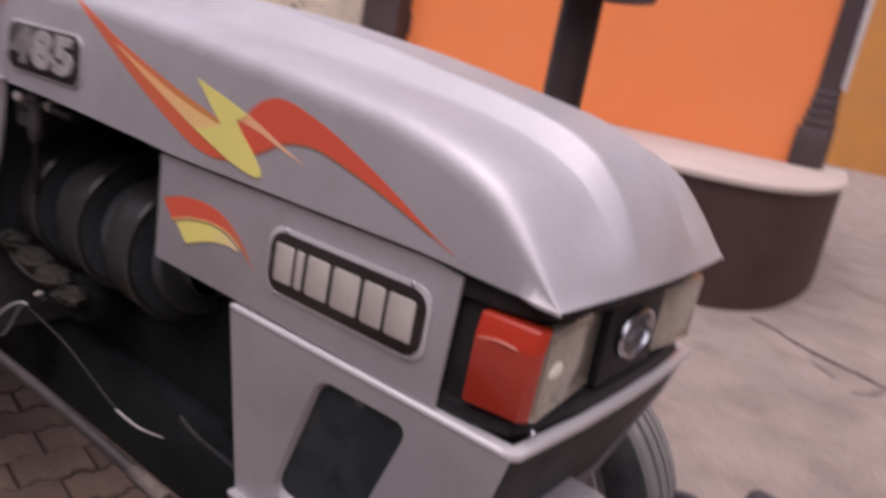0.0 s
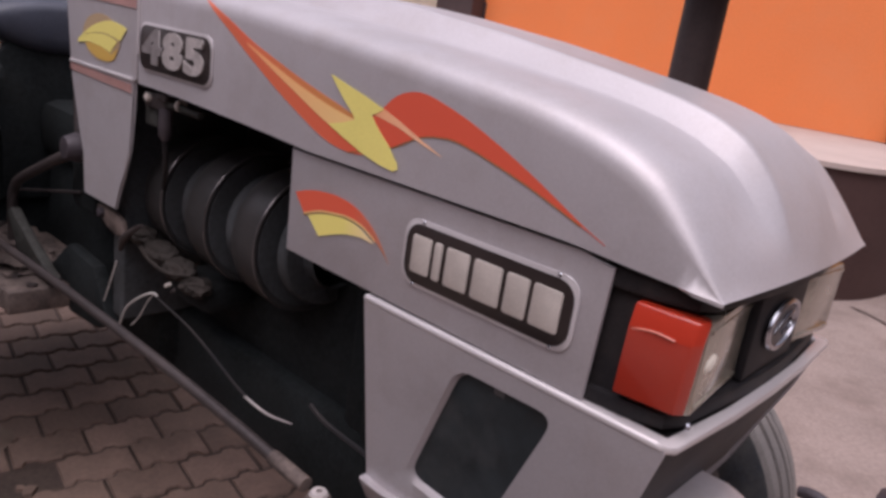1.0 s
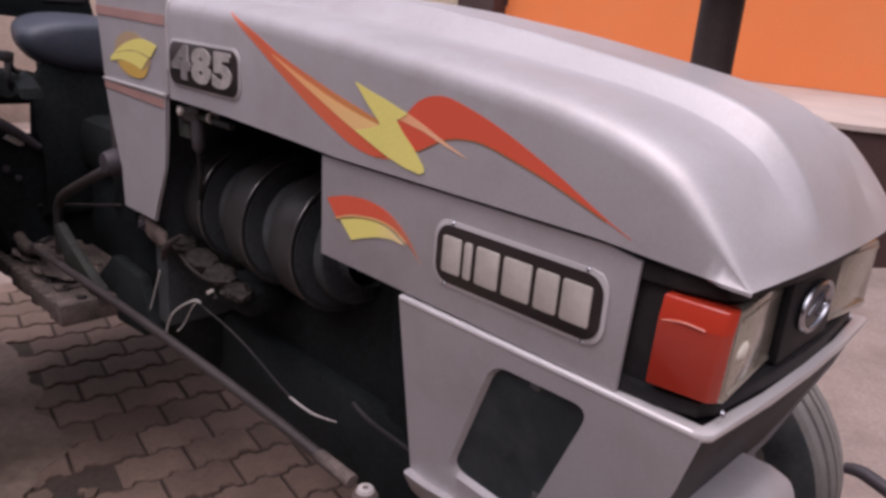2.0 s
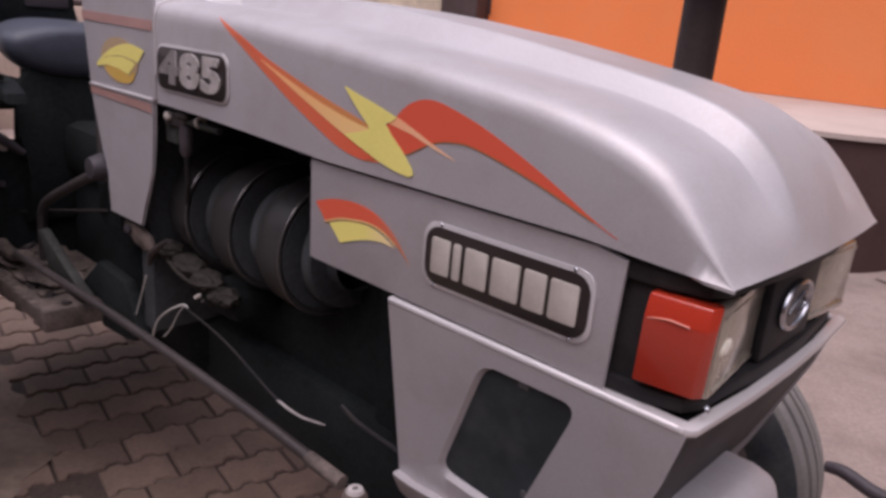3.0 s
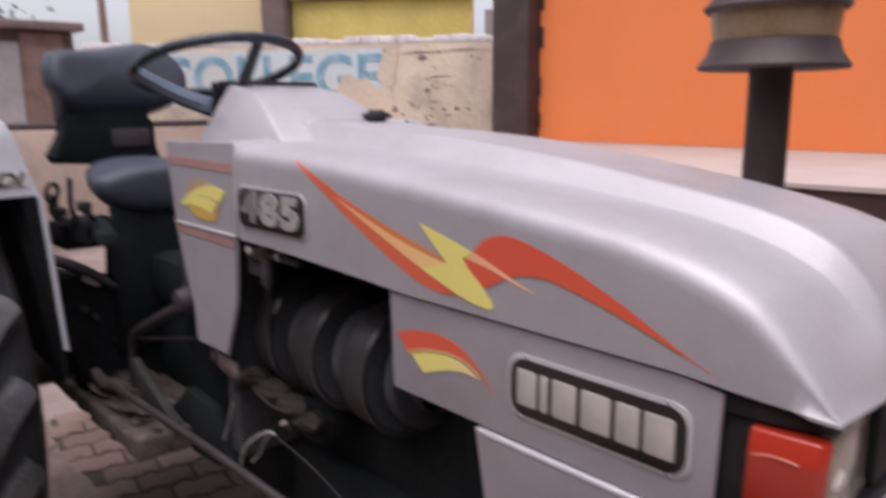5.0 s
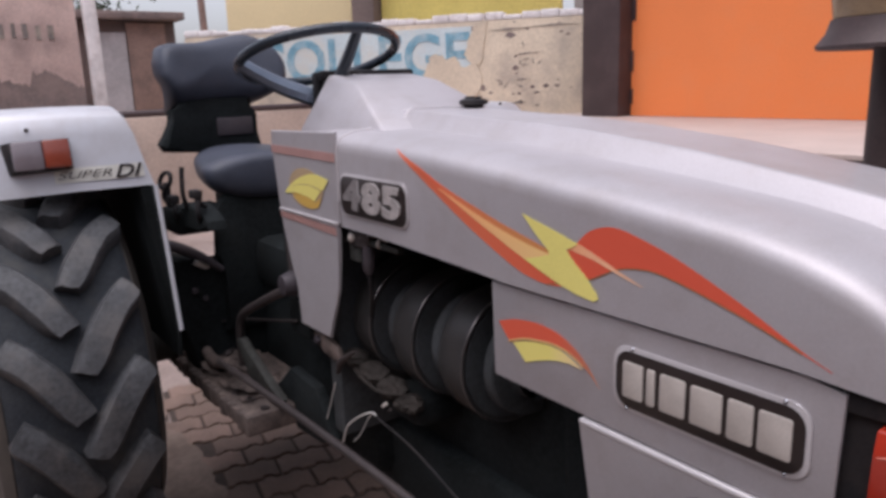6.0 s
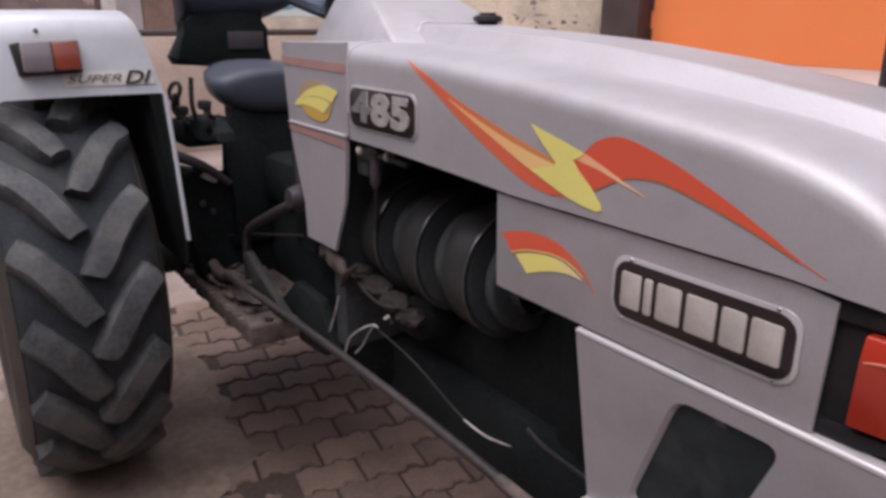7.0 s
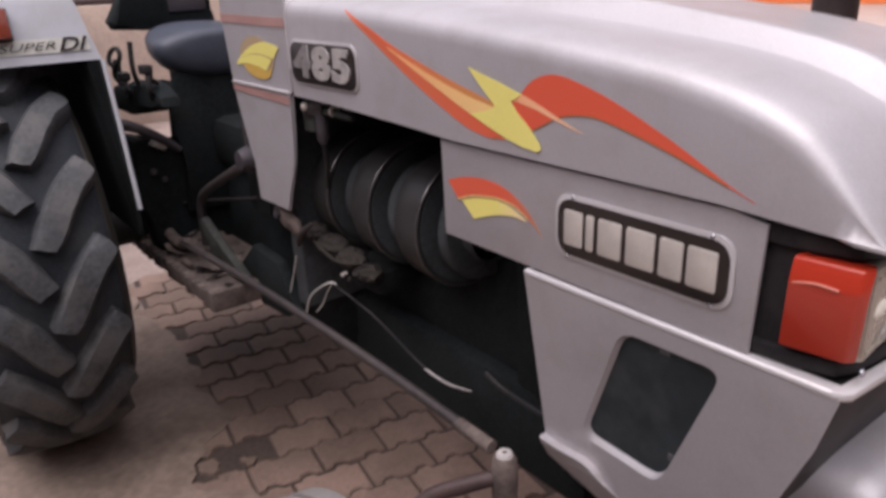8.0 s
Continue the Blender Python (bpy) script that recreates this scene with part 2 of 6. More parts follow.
YELLOW_BAND = mat("yellow_parapet_paint", (0.74, 0.60, 0.18), 0.85, 0, 0.15, 0.8, 25, 0.2, (0.55, 0.44, 0.12), 0.5, 0.7)
BRICK = mat("weathered_brown_brick", (0.165, 0.122, 0.112), 0.9, 0, 0.25, 3, 30, 0.5, (0.095, 0.075, 0.072), 0.6, 1.2, per_piece=0.2)
PINK_PLASTER = mat("stained_pink_plaster", (0.58, 0.43, 0.385), 0.9, 0, 0.16, 1.5, 25, 0.4, (0.22, 0.165, 0.15), 0.7, 0.8)
SOOT = mat("sooty_plaster", (0.21, 0.165, 0.155), 0.95, 0, 0.3, 2.5, 25, 0.4, (0.36, 0.27, 0.24), 0.5, 1.5)
WHITEWASH = mat("peeling_whitewash", (0.78, 0.74, 0.73), 0.9, 0, 0.12, 4, 25, 0.3, (0.40, 0.34, 0.33), 0.6, 3)
BROWN_DOOR = mat("brown_board_door", (0.29, 0.19, 0.155), 0.8, 0, 0.2, 3, 25, 0.3, (0.12, 0.085, 0.078), 0.5, 2)
FAR_GREY = mat("grey_rendered_wall", (0.30, 0.28, 0.28), 0.9, 0, 0.15, 1.2, 25, 0.3, (0.2, 0.19, 0.19), 0.5, 1.0)
PALE_PANEL = mat("pale_grey_plaster", (0.52, 0.49, 0.50), 0.9, 0, 0.15, 1.2, 25, 0.3, (0.3, 0.28, 0.28), 0.5, 1.0)
LOW_WALL = mat("beige_low_wall_render", (0.56, 0.45, 0.375), 0.9, 0, 0.12, 1.2, 25, 0.3, (0.30, 0.235, 0.20), 0.55, 1.3)
BARK = mat("bark", (0.10, 0.07, 0.05), 0.95, 0, 0.3, 8, 40, 0.5)
LEAF = mat("leaf", (0.06, 0.075, 0.045), 0.7, 0, 0.3, 2, 30, 0.0)


# ---- building helpers ----
def world_of(ob):
    if ob is None:
        return Matrix()
    return world_of(ob.parent) @ ob.matrix_parent_inverse @ ob.matrix_basis


def link(name, mesh, parent=None, m=None):
    ob = new(name, mesh)
    if m is not None:
        ob.matrix_basis = m
    if parent is not None:
        ob.parent = parent
        ob.matrix_parent_inverse = world_of(parent).inverted()
    return ob


def finish(bm, name, material, sharp=38):
    bmesh.ops.recalc_face_normals(bm, faces=bm.faces)
    for f in bm.faces:
        f.smooth = True
    for e in bm.edges:
        e.smooth = len(e.link_faces) == 2 and e.calc_face_angle(3.2) < radians(sharp)
    me = bpy.data.meshes.new(name)
    bm.to_mesh(me)
    bm.free()
    me.materials.append(material)
    return me


def part(name, bm, material, parent, label="", sharp=38, m=None):
    """Links a bmesh as one mesh object under a thing or a part."""
    ob = link(name, finish(bm, name, material, sharp), parent, m)
    return tagged(ob, label)


def thing(name, label, category, at=(0, 0, 0), group="", kind=""):
    ob = new(name)
    ob.location = at
    return tagged(ob, label, category, group, kind)


def setting(name, bm, material, label, category, sharp=38):
    return tagged(new(name, finish(bm, name, material, sharp)), label, category, kind="structure")


def rounded(bm, geom_faces, width, segments=2):
    edges = {e for f in geom_faces for e in f.edges}
    bmesh.ops.bevel(bm, geom=list(edges), offset=width, segments=segments, affect="EDGES", profile=0.5, clamp_overlap=True)


def box(bm, x0, x1, y0, y1, z0, z1, bevel=0.0, m=None, segments=2):
    vs = [bm.verts.new(p) for p in ((x0, y0, z0), (x1, y0, z0), (x1, y1, z0), (x0, y1, z0), (x0, y0, z1), (x1, y0, z1), (x1, y1, z1), (x0, y1, z1))]
    if m is not None:
        for v in vs:
            v.co = m @ v.co
    fs = [bm.faces.new([vs[i] for i in q]) for q in ((3, 2, 1, 0), (4, 5, 6, 7), (0, 1, 5, 4), (1, 2, 6, 5), (2, 3, 7, 6), (3, 0, 4, 7))]
    if bevel:
        rounded(bm, fs, bevel, segments)
    return bm


def prism(bm, pts, y0, y1, bevel=0.0, axis="y"):
    """A flat outline given in the plane across the axis, drawn out from y0 to y1."""
    def put(a, b, h):
        return (a, h, b) if axis == "y" else ((h, a, b) if axis == "x" else (a, b, h))
    low = [bm.verts.new(put(a, b, y0)) for a, b in pts]
    top = [bm.verts.new(put(a, b, y1)) for a, b in pts]
    fs = [bm.faces.new(low), bm.faces.new(top[::-1])]
    n = len(pts)
    for i in range(n):
        fs.append(bm.faces.new((low[i], top[i], top[(i + 1) % n], low[(i + 1) % n])))
    if bevel:
        rounded(bm, fs[:2], bevel, 2)
    return bm


def rounded_rect(x0, x1, z0, z1, r, n=5, skew=0.0):
    pts = []
    for cx, cz, a in ((x1 - r, z1 - r, 0), (x0 + r, z1 - r, 90), (x0 + r, z0 + r, 180), (x1 - r, z0 + r, 270)):
        for i in range(n + 1):
            b = radians(a + 90 * i / n)
            x, z = cx + r * math.cos(b), cz + r * math.sin(b)
            pts.append((x + skew * (z - z0), z))
    return pts


def spline(pts, n=8):
    """A smooth run through a few control points."""
    p = [pts[0], *pts, pts[-1]]
    out = []
    for i in range(1, len(p) - 2):
        a, b, c, d = (Vector(q) for q in p[i - 1:i + 3])
        for k in range(n):
            t = k / n
            out.append(tuple(0.5 * ((2 * b) + (c - a) * t + (2 * a - 5 * b + 4 * c - d) * t * t + (3 * b - a - 3 * c + d) * t ** 3)))
    return out + [tuple(pts[-1])]


def tube(bm, pts, r, n=10, smooth_run=6, close=False):
    """A round bar along a run of points; r is one radius or one for each control point."""
    if smooth_run and len(pts) > 2:
        fine = spline(pts, smooth_run)
    else:
        fine = pts
    k = len(fine)
    radii = [r] * k if not isinstance(r, (list, tuple)) else [float(v) for v in np.interp(np.linspace(0, 1, k), np.linspace(0, 1, len(r)), r)]
    rings, up = [], None
    for i, p in enumerate(fine):
        p = Vector(p)
        d = (Vector(fine[min(i + 1, k - 1)]) - Vector(fine[max(i - 1, 0)])).normalized()
        if up is None:
            up = d.orthogonal().normalized()
        up = (up - d * up.dot(d)).normalized()
        side = d.cross(up)
        rings.append([bm.verts.new(p + radii[i] * (math.cos(2 * math.pi * j / n) * up + math.sin(2 * math.pi * j / n) * side)) for j in range(n)])
    for a, b in zip(rings, rings[1:]):
        for j in range(n):
            bm.faces.new((a[j], a[(j + 1) % n], b[(j + 1) % n], b[j]))
    bm.faces.new(rings[0][::-1])
    bm.faces.new(rings[-1])
    return bm


def lathe(bm, profile, m=None, n=28, closed=False):
    """Turns a profile of (radius, height) round the z axis of m."""
    m = m or Matrix()
    rings = []
    for r, h in profile:
        if r < 1e-6:
            rings.append([bm.verts.new(m @ Vector((0, 0, h)))])
        else:
            rings.append([bm.verts.new(m @ Vector((r * math.cos(2 * math.pi * i / n), r * math.sin(2 * math.pi * i / n), h))) for i in range(n)])
    pairs = list(zip(rings, rings[1:])) + ([(rings[-1], rings[0])] if closed else [])
    for a, b in pairs:
        for i in range(n):
            j = (i + 1) % n
            if len(a) == 1 and len(b) == 1:
                continue
            if len(a) == 1:
                bm.faces.new((a[0], b[j], b[i]))
            elif len(b) == 1:
                bm.faces.new((a[i], a[j], b[0]))
            else:
                bm.faces.new((a[i], a[j], b[j], b[i]))
    return bm


def lump(centre, size, seed, rough=0.4):
    """An uneven clod, squashed to a size."""
    bm = BM()
    bmesh.ops.create_icosphere(bm, subdivisions=4, radius=1.0)
    for v in bm.verts:
        d = v.co.normalized()
        k = 1 + rough * noise.noise(d * 2.1 + Vector((seed, 0, 0))) + 0.5 * rough * noise.noise(d * 5.5 + Vector((0, seed, 0))) + 0.25 * rough * noise.noise(d * 13 + Vector((0, 0, seed)))
        v.co = Vector((centre[i] + d[i] * size[i] * k for i in range(3)))
    return bm


def ring(bm, radius, thick, m=None, n=40, k=10):
    return lathe(bm, [(radius + thick * math.cos(2 * math.pi * i / k), thick * math.sin(2 * math.pi * i / k)) for i in range(k)], m, n, closed=True)


def lettering(text, size, depth=0.002, offset=0.0, shear=0.0, align="CENTER"):
    """Raised letters in the built-in font, as a mesh in the xy plane."""
    cu = bpy.data.curves.new("lettering", "FONT")
    cu.body, cu.size, cu.extrude, cu.offset, cu.shear = text, size, depth, offset, shear
    cu.align_x, cu.align_y = align, "CENTER"
    cu.resolution_u = 4
    ob = bpy.data.objects.new("lettering", cu)
    me = bpy.data.meshes.new_from_object(ob)
    bpy.data.objects.remove(ob)
    bpy.data.curves.remove(cu)
    return me


BM = bmesh.new
X_AXIS = pose(0, 0, 0, 0, 90, 0)
Y_AXIS = pose(0, 0, 0, -90, 0, 0)


# ---- the ground and the buildings ----
def ground():
    bm = BM()
    cuts_x = [-600, -60, -20, *[x * 0.5 for x in range(-26, 9)], 20, 60, 600]
    cuts_y = [-600, -60, -20, *[y * 0.5 for y in range(-10, 27)], 30, 60, 600]
    rows = []
    for y in cuts_y:
        rows.append([bm.verts.new((x, y, (0.006 * noise.noise((x * 0.7, y * 0.7, 3)) if abs(x) < 15 and abs(y) < 15 else 0) - 0.012)) for x in cuts_x])
    for a, b in zip(rows, rows[1:]):
        for i in range(len(a) - 1):
            bm.faces.new((a[i], a[i + 1], b[i + 1], b[i]))
    return setting("ground", bm, CONCRETE, "dusty cracked pale concrete yard", "ground")


def crack(points, width):
    """A ragged dark crack lying in the concrete."""
    bm = BM()
    fine = spline(points, 10)
    left, right = [], []
    for i, (x, y) in enumerate(fine):
        w = width * (0.4 + 0.9 * abs(noise.noise((x * 9, y * 9, 1))))
        jx, jy = 0.035 * noise.noise((x * 5, y * 5, 7)), 0.035 * noise.noise((x * 5, y * 5, 9))
        left.append(bm.verts.new((x + jx - w * 0.3, y + jy + w, -0.003)))
        right.append(bm.verts.new((x + jx + w * 0.3, y + jy - w, -0.003)))
    for i in range(len(fine) - 1):
        bm.faces.new((left[i], right[i], right[i + 1], left[i + 1]))
    return setting("ground_crack", bm, JOINT, "dark ragged crack in the concrete", "crack")


def terrace():
    """The raised porch floor with its maroon skirt and rounded corner."""
    edge = [(-11.0, 3.40), (-1.75, 4.17)] + [p[:2] for p in spline([(-1.35, 4.20, 0), (-1.05, 4.25, 0), (-0.82, 4.40, 0), (-0.67, 4.66, 0), (-0.585, 5.0, 0), (-0.55, 5.45, 0), (-0.56, 5.95, 0), (-0.62, 6.6, 0), (-0.74, 7.4, 0), (-0.93, 8.6, 0)], 4)] + [(-11.0, 8.6)]
    bm = prism(BM(), edge, -0.05, 0.885, axis="z")
    base = setting("terrace_skirt", bm, MAROON, "maroon painted side of a raised porch", "terrace")
    cap = [(x + (0.02 if x > -1.3 else 0), y - (0.02 if y < 5 else 0)) for x, y in edge]
    bm = prism(BM(), cap, 0.885, 0.92, 0.012, axis="z")
    setting("terrace_floor", bm, TERRACE, "pale worn cement floor of a raised porch", "terrace")
    return base


def building():
    bm = BM()
    # Upper part is unseen; the height is for the bonnet's reflection.
    box(bm, -7.0, -1.30, 7.7, 7.95, 0.924, 6.4)
    setting("wall_orange", bm, ORANGE_WALL, "bright orange painted house wall", "wall")
    bm = BM()
    box(bm, -7.72, -7.0, 7.42, 7.97, 0.924, 6.4, 0.015)
    setting("column_dark", bm, COLUMN, "dark brown painted square column at the wall's end", "column")
    bm = BM()
    rng = random.Random(4)
    z = 0.924
    while z < 3.6:
        h = rng.uniform(0.10, 0.40)
        x0, x1 = -6.998, rng.choice((-6.96, -6.93, -6.90))
        if rng.random() < 0.7:
            box(bm, x0, x1, 7.685, 7.698, z, z + h * 0.9, 0.004)
        z += h
    setting("trim_strip", bm, COLUMN, "ragged dark brown paint patches beside the column", "trim")
    col = thing("porch_column", "slim dark brown square porch column on a stepped base", "column", (-1.19, 7.75, 0.924))
    part("shaft", box(BM(), -1.295, -1.085, 7.645, 7.855, 1.744, 6.4, 0.012), COLUMN, col)
    part("base_block", box(BM(), -1.36, -1.04, 7.59, 7.91, 0.922, 1.34, 0.015), COLUMN, col)
    for i in range(4):
        d = 0.142 - i * 0.010
        part("base_step", box(BM(), -1.19 - d, -1.19 + d, 7.75 - d, 7.75 + d, 1.341 + i * 0.101, 1.440 + i * 0.101, 0.014), COLUMN, col)
    part("pale_edge", box(BM(), -1.082, -1.045, 7.70, 7.85, 1.75, 6.4, 0.006), WHITEWASH, col, "narrow pale plaster edge")
    bm = BM()
    # Carried up unseen so the nose reflects wall instead of sky.
    box(bm, -6.0, 24.0, 30.0, 30.3, -0.05, 13.0)
    setting("wall_ochre", bm, OCHRE_WALL, "ochre painted house wall beyond the yard", "wall")
    bm = BM()
    # Unseen slab, added over the raised walls.
    box(bm, -7.72, -0.6, 6.4, 8.2, 6.404, 6.6, 0.02)
    setting("porch_roof", bm, TERRACE, "unseen plain concrete porch roof slab", "roof")


def along(p, q, name, z0, z1, thick, material, label, category="wall"):
    """A straight wall from p to q in plan."""
    a, b = Vector((*p, 0)), Vector((*q, 0))
    m = Matrix.Translation(a) @ Matrix.Rotation(math.atan2(b.y - a.y, b.x - a.x), 4, "Z")
    return setting(name, box(BM(), 0, (b - a).length, 0, thick, z0, z1, 0.01, m), material, label, category), m


def writing_bar(bm, m, u, z, w, h):
    box(bm, u, u + w, -0.012, -0.002, z, z + h, 0, m)


def yard_wall():
    p, q = (-14.6, 3.6), (-8.0, 8.55)
    wall, m = along(p, q, "wall_cream", -0.05, 2.5, 0.23, CREAM_WALL, "peeling cream boundary wall with painted writing")
    length = (Vector(q) - Vector(p)).length
    bm = BM()
    for i in range(26):
        u = i * length / 26
        h = 0.05 + 0.09 * random.random()
        box(bm, u, u + length / 26 - 0.01, -0.01, 0.24, 2.502, 2.502 + h, 0.02, m)
    tagged(link("coping", finish(bm, "coping", WHITEWASH), wall), "broken whitewashed coping")
    band = link("blue_band", finish(box(BM(), 0.3, 5.78, -0.006, -0.001, 1.45, 2.42, 0, m), "blue_band", BLUE_BAND), wall)
    tagged(band, "faded pale blue painted panel")
    word = lettering("COLLEGE", 1.04, 0.003, 0.022)
    word.materials.append(PAINT_BLUE)
    xs = [v.co.x for v in word.vertices]
    wide = 4.28 / (max(xs) - min(xs))
    ob = link("painted_word", word, wall, m @ pose(3.61, -0.012, 1.915, 90, 0, 0) @ Matrix.Diagonal((wide, 1, 1, 1)))
    tagged(ob, "faded blue painted capital letters, flaking away")
    # plaster that has come off over the end of the word
    bm = BM()
    for k, loop in enumerate((((5.01, 1.93), (5.18, 1.98), (5.33, 1.89), (5.50, 1.91), (5.62, 1.74), (5.84, 1.80), (5.95, 1.50), (5.75, 1.20), (5.15, 1.20), (4.80, 1.36), (4.93, 1.52), (4.90, 1.67), (4.97, 1.80)),
                              ((5.70, 2.10), (5.78, 2.30), (5.90, 2.46), (6.05, 2.48), (6.0, 2.1), (5.92, 1.80), (5.74, 1.82), (5.66, 1.96)))):
        loop = [(u + random.uniform(-0.02, 0.02), z + random.uniform(-0.02, 0.02)) for u, z in spline(list(loop) + [loop[0]], 4)[:-1]]
        front = [bm.verts.new(m @ Vector((u, -0.022 - 0.003 * k, z))) for u, z in loop]
        rear = [bm.verts.new(m @ Vector((u, -0.0055, z))) for u, z in loop]
        bm.faces.new(front)
        for i in range(len(loop)):
            j = (i + 1) % len(loop)
            bm.faces.new((front[i], rear[i], rear[j], front[j]))
    tagged(link("plaster_patch", finish(bm, "plaster_patch", CREAM_WALL), wall), "cream plaster patch over the painted panel")
    # worn lines of black writing
    bm = BM()
    strokes = (((6.54, 1.92), (6.98, 1.945), 0.018), ((6.66, 1.83), (6.80, 1.85), 0.016), ((6.63, 1.83), (6.62, 1.76), 0.018), ((6.63, 1.75), (6.78, 1.73), 0.016), ((6.83, 1.86), (6.86, 1.74), 0.016), ((6.98, 1.80), (6.93, 1.75), 0.016),
               ((6.18, 1.52), (6.32, 1.47), 0.020), ((6.24, 1.42), (6.33, 1.46), 0.022), ((6.33, 1.35), (6.45, 1.51), 0.018), ((6.54, 1.495), (6.82, 1.515), 0.022), ((6.56, 1.42), (6.68, 1.37), 0.018), ((6.83, 1.27), (6.99, 1.29), 0.024), ((6.45, 1.105), (6.74, 1.13), 0.026), ((6.72, 1.13), (6.60, 1.09), 0.02), ((6.86, 1.06), (6.98, 1.07), 0.022),
               ((6.08, 2.33), (6.80, 2.35), 0.020), ((6.80, 2.36), (7.60, 2.38), 0.022), ((6.66, 2.14), (6.70, 2.02), 0.014))
    for (u0, z0), (u1, z1), t in strokes:
        d = Vector((u1 - u0, z1 - z0))
        n = Vector((-d.y, d.x)).normalized() * t
        loop = [(u0, z0), (u0 + d.x * 0.5 + n.x, z0 + d.y * 0.5 + n.y), (u1, z1), (u0 + d.x * 0.5 - n.x * 0.7, z0 + d.y * 0.5 - n.y * 0.7)]
        front = [bm.verts.new(m @ Vector((u, -0.010, z))) for u, z in loop]
        rear = [bm.verts.new(m @ Vector((u, -0.001, z))) for u, z in loop]
        bm.faces.new(front)
        for i in range(4):
            bm.faces.new((front[i], rear[i], rear[(i + 1) % 4], front[(i + 1) % 4]))
    tagged(link("painted_writing", finish(bm, "painted_writing", PAINT_BLACK), wall), "worn black painted writing")
    bm = BM()
    for i in range(34):
        u, z = random.uniform(5.4, length - 0.1), random.choice((random.uniform(1.2, 1.55), random.uniform(2.2, 2.48), random.uniform(1.2, 2.4)))
        s = random.uniform(0.02, 0.09)
        pts = [(u + s * random.uniform(0.5, 1.2) * math.cos(a), z + 0.6 * s * random.uniform(0.5, 1.2) * math.sin(a)) for a in np.linspace(0, 6.0, 9)]
        vs = [bm.verts.new(m @ Vector((a, -0.004 - 0.00005 * i, b))) for a, b in pts]
        bm.faces.new(vs)
    tagged(link("bare_patches", finish(bm, "bare_patches", SOOT), wall, None), "bare dark patches where plaster has fallen", kind="stuff")
    # the yellow house behind
    house = thing("yellow_house", "cream yellow rendered house behind the boundary wall", "house", (-17, 9, 0))
    def slab(u0, u1, d0, d1, z0, z1, bevel=0.01):
        return box(BM(), u0, u1, d0, d1, z0, z1, bevel, m)
    part("wall", slab(-0.3, 2.75, 2.0, 6.0, -0.05, 6.0), YELLOW_WALL, house)
    part("brick_pier", slab(2.77, 3.25, 1.8, 2.4, -0.05, 6.0), BRICK, house, "bare weathered brick pier")
    part("parapet", slab(3.27, 7.0, 2.2, 2.45, 2.2, 3.55), YELLOW_BAND, house, "yellow painted parapet")
    part("parapet_top", slab(3.27, 7.1, 2.0, 2.6, 3.56, 3.75), CREAM_WALL, house, "pale concrete parapet cap")
    part("side_wall", slab(7.12, 8.6, 3.2, 3.45, -0.05, 3.4), FAR_GREY, house, "grey unpainted side wall")


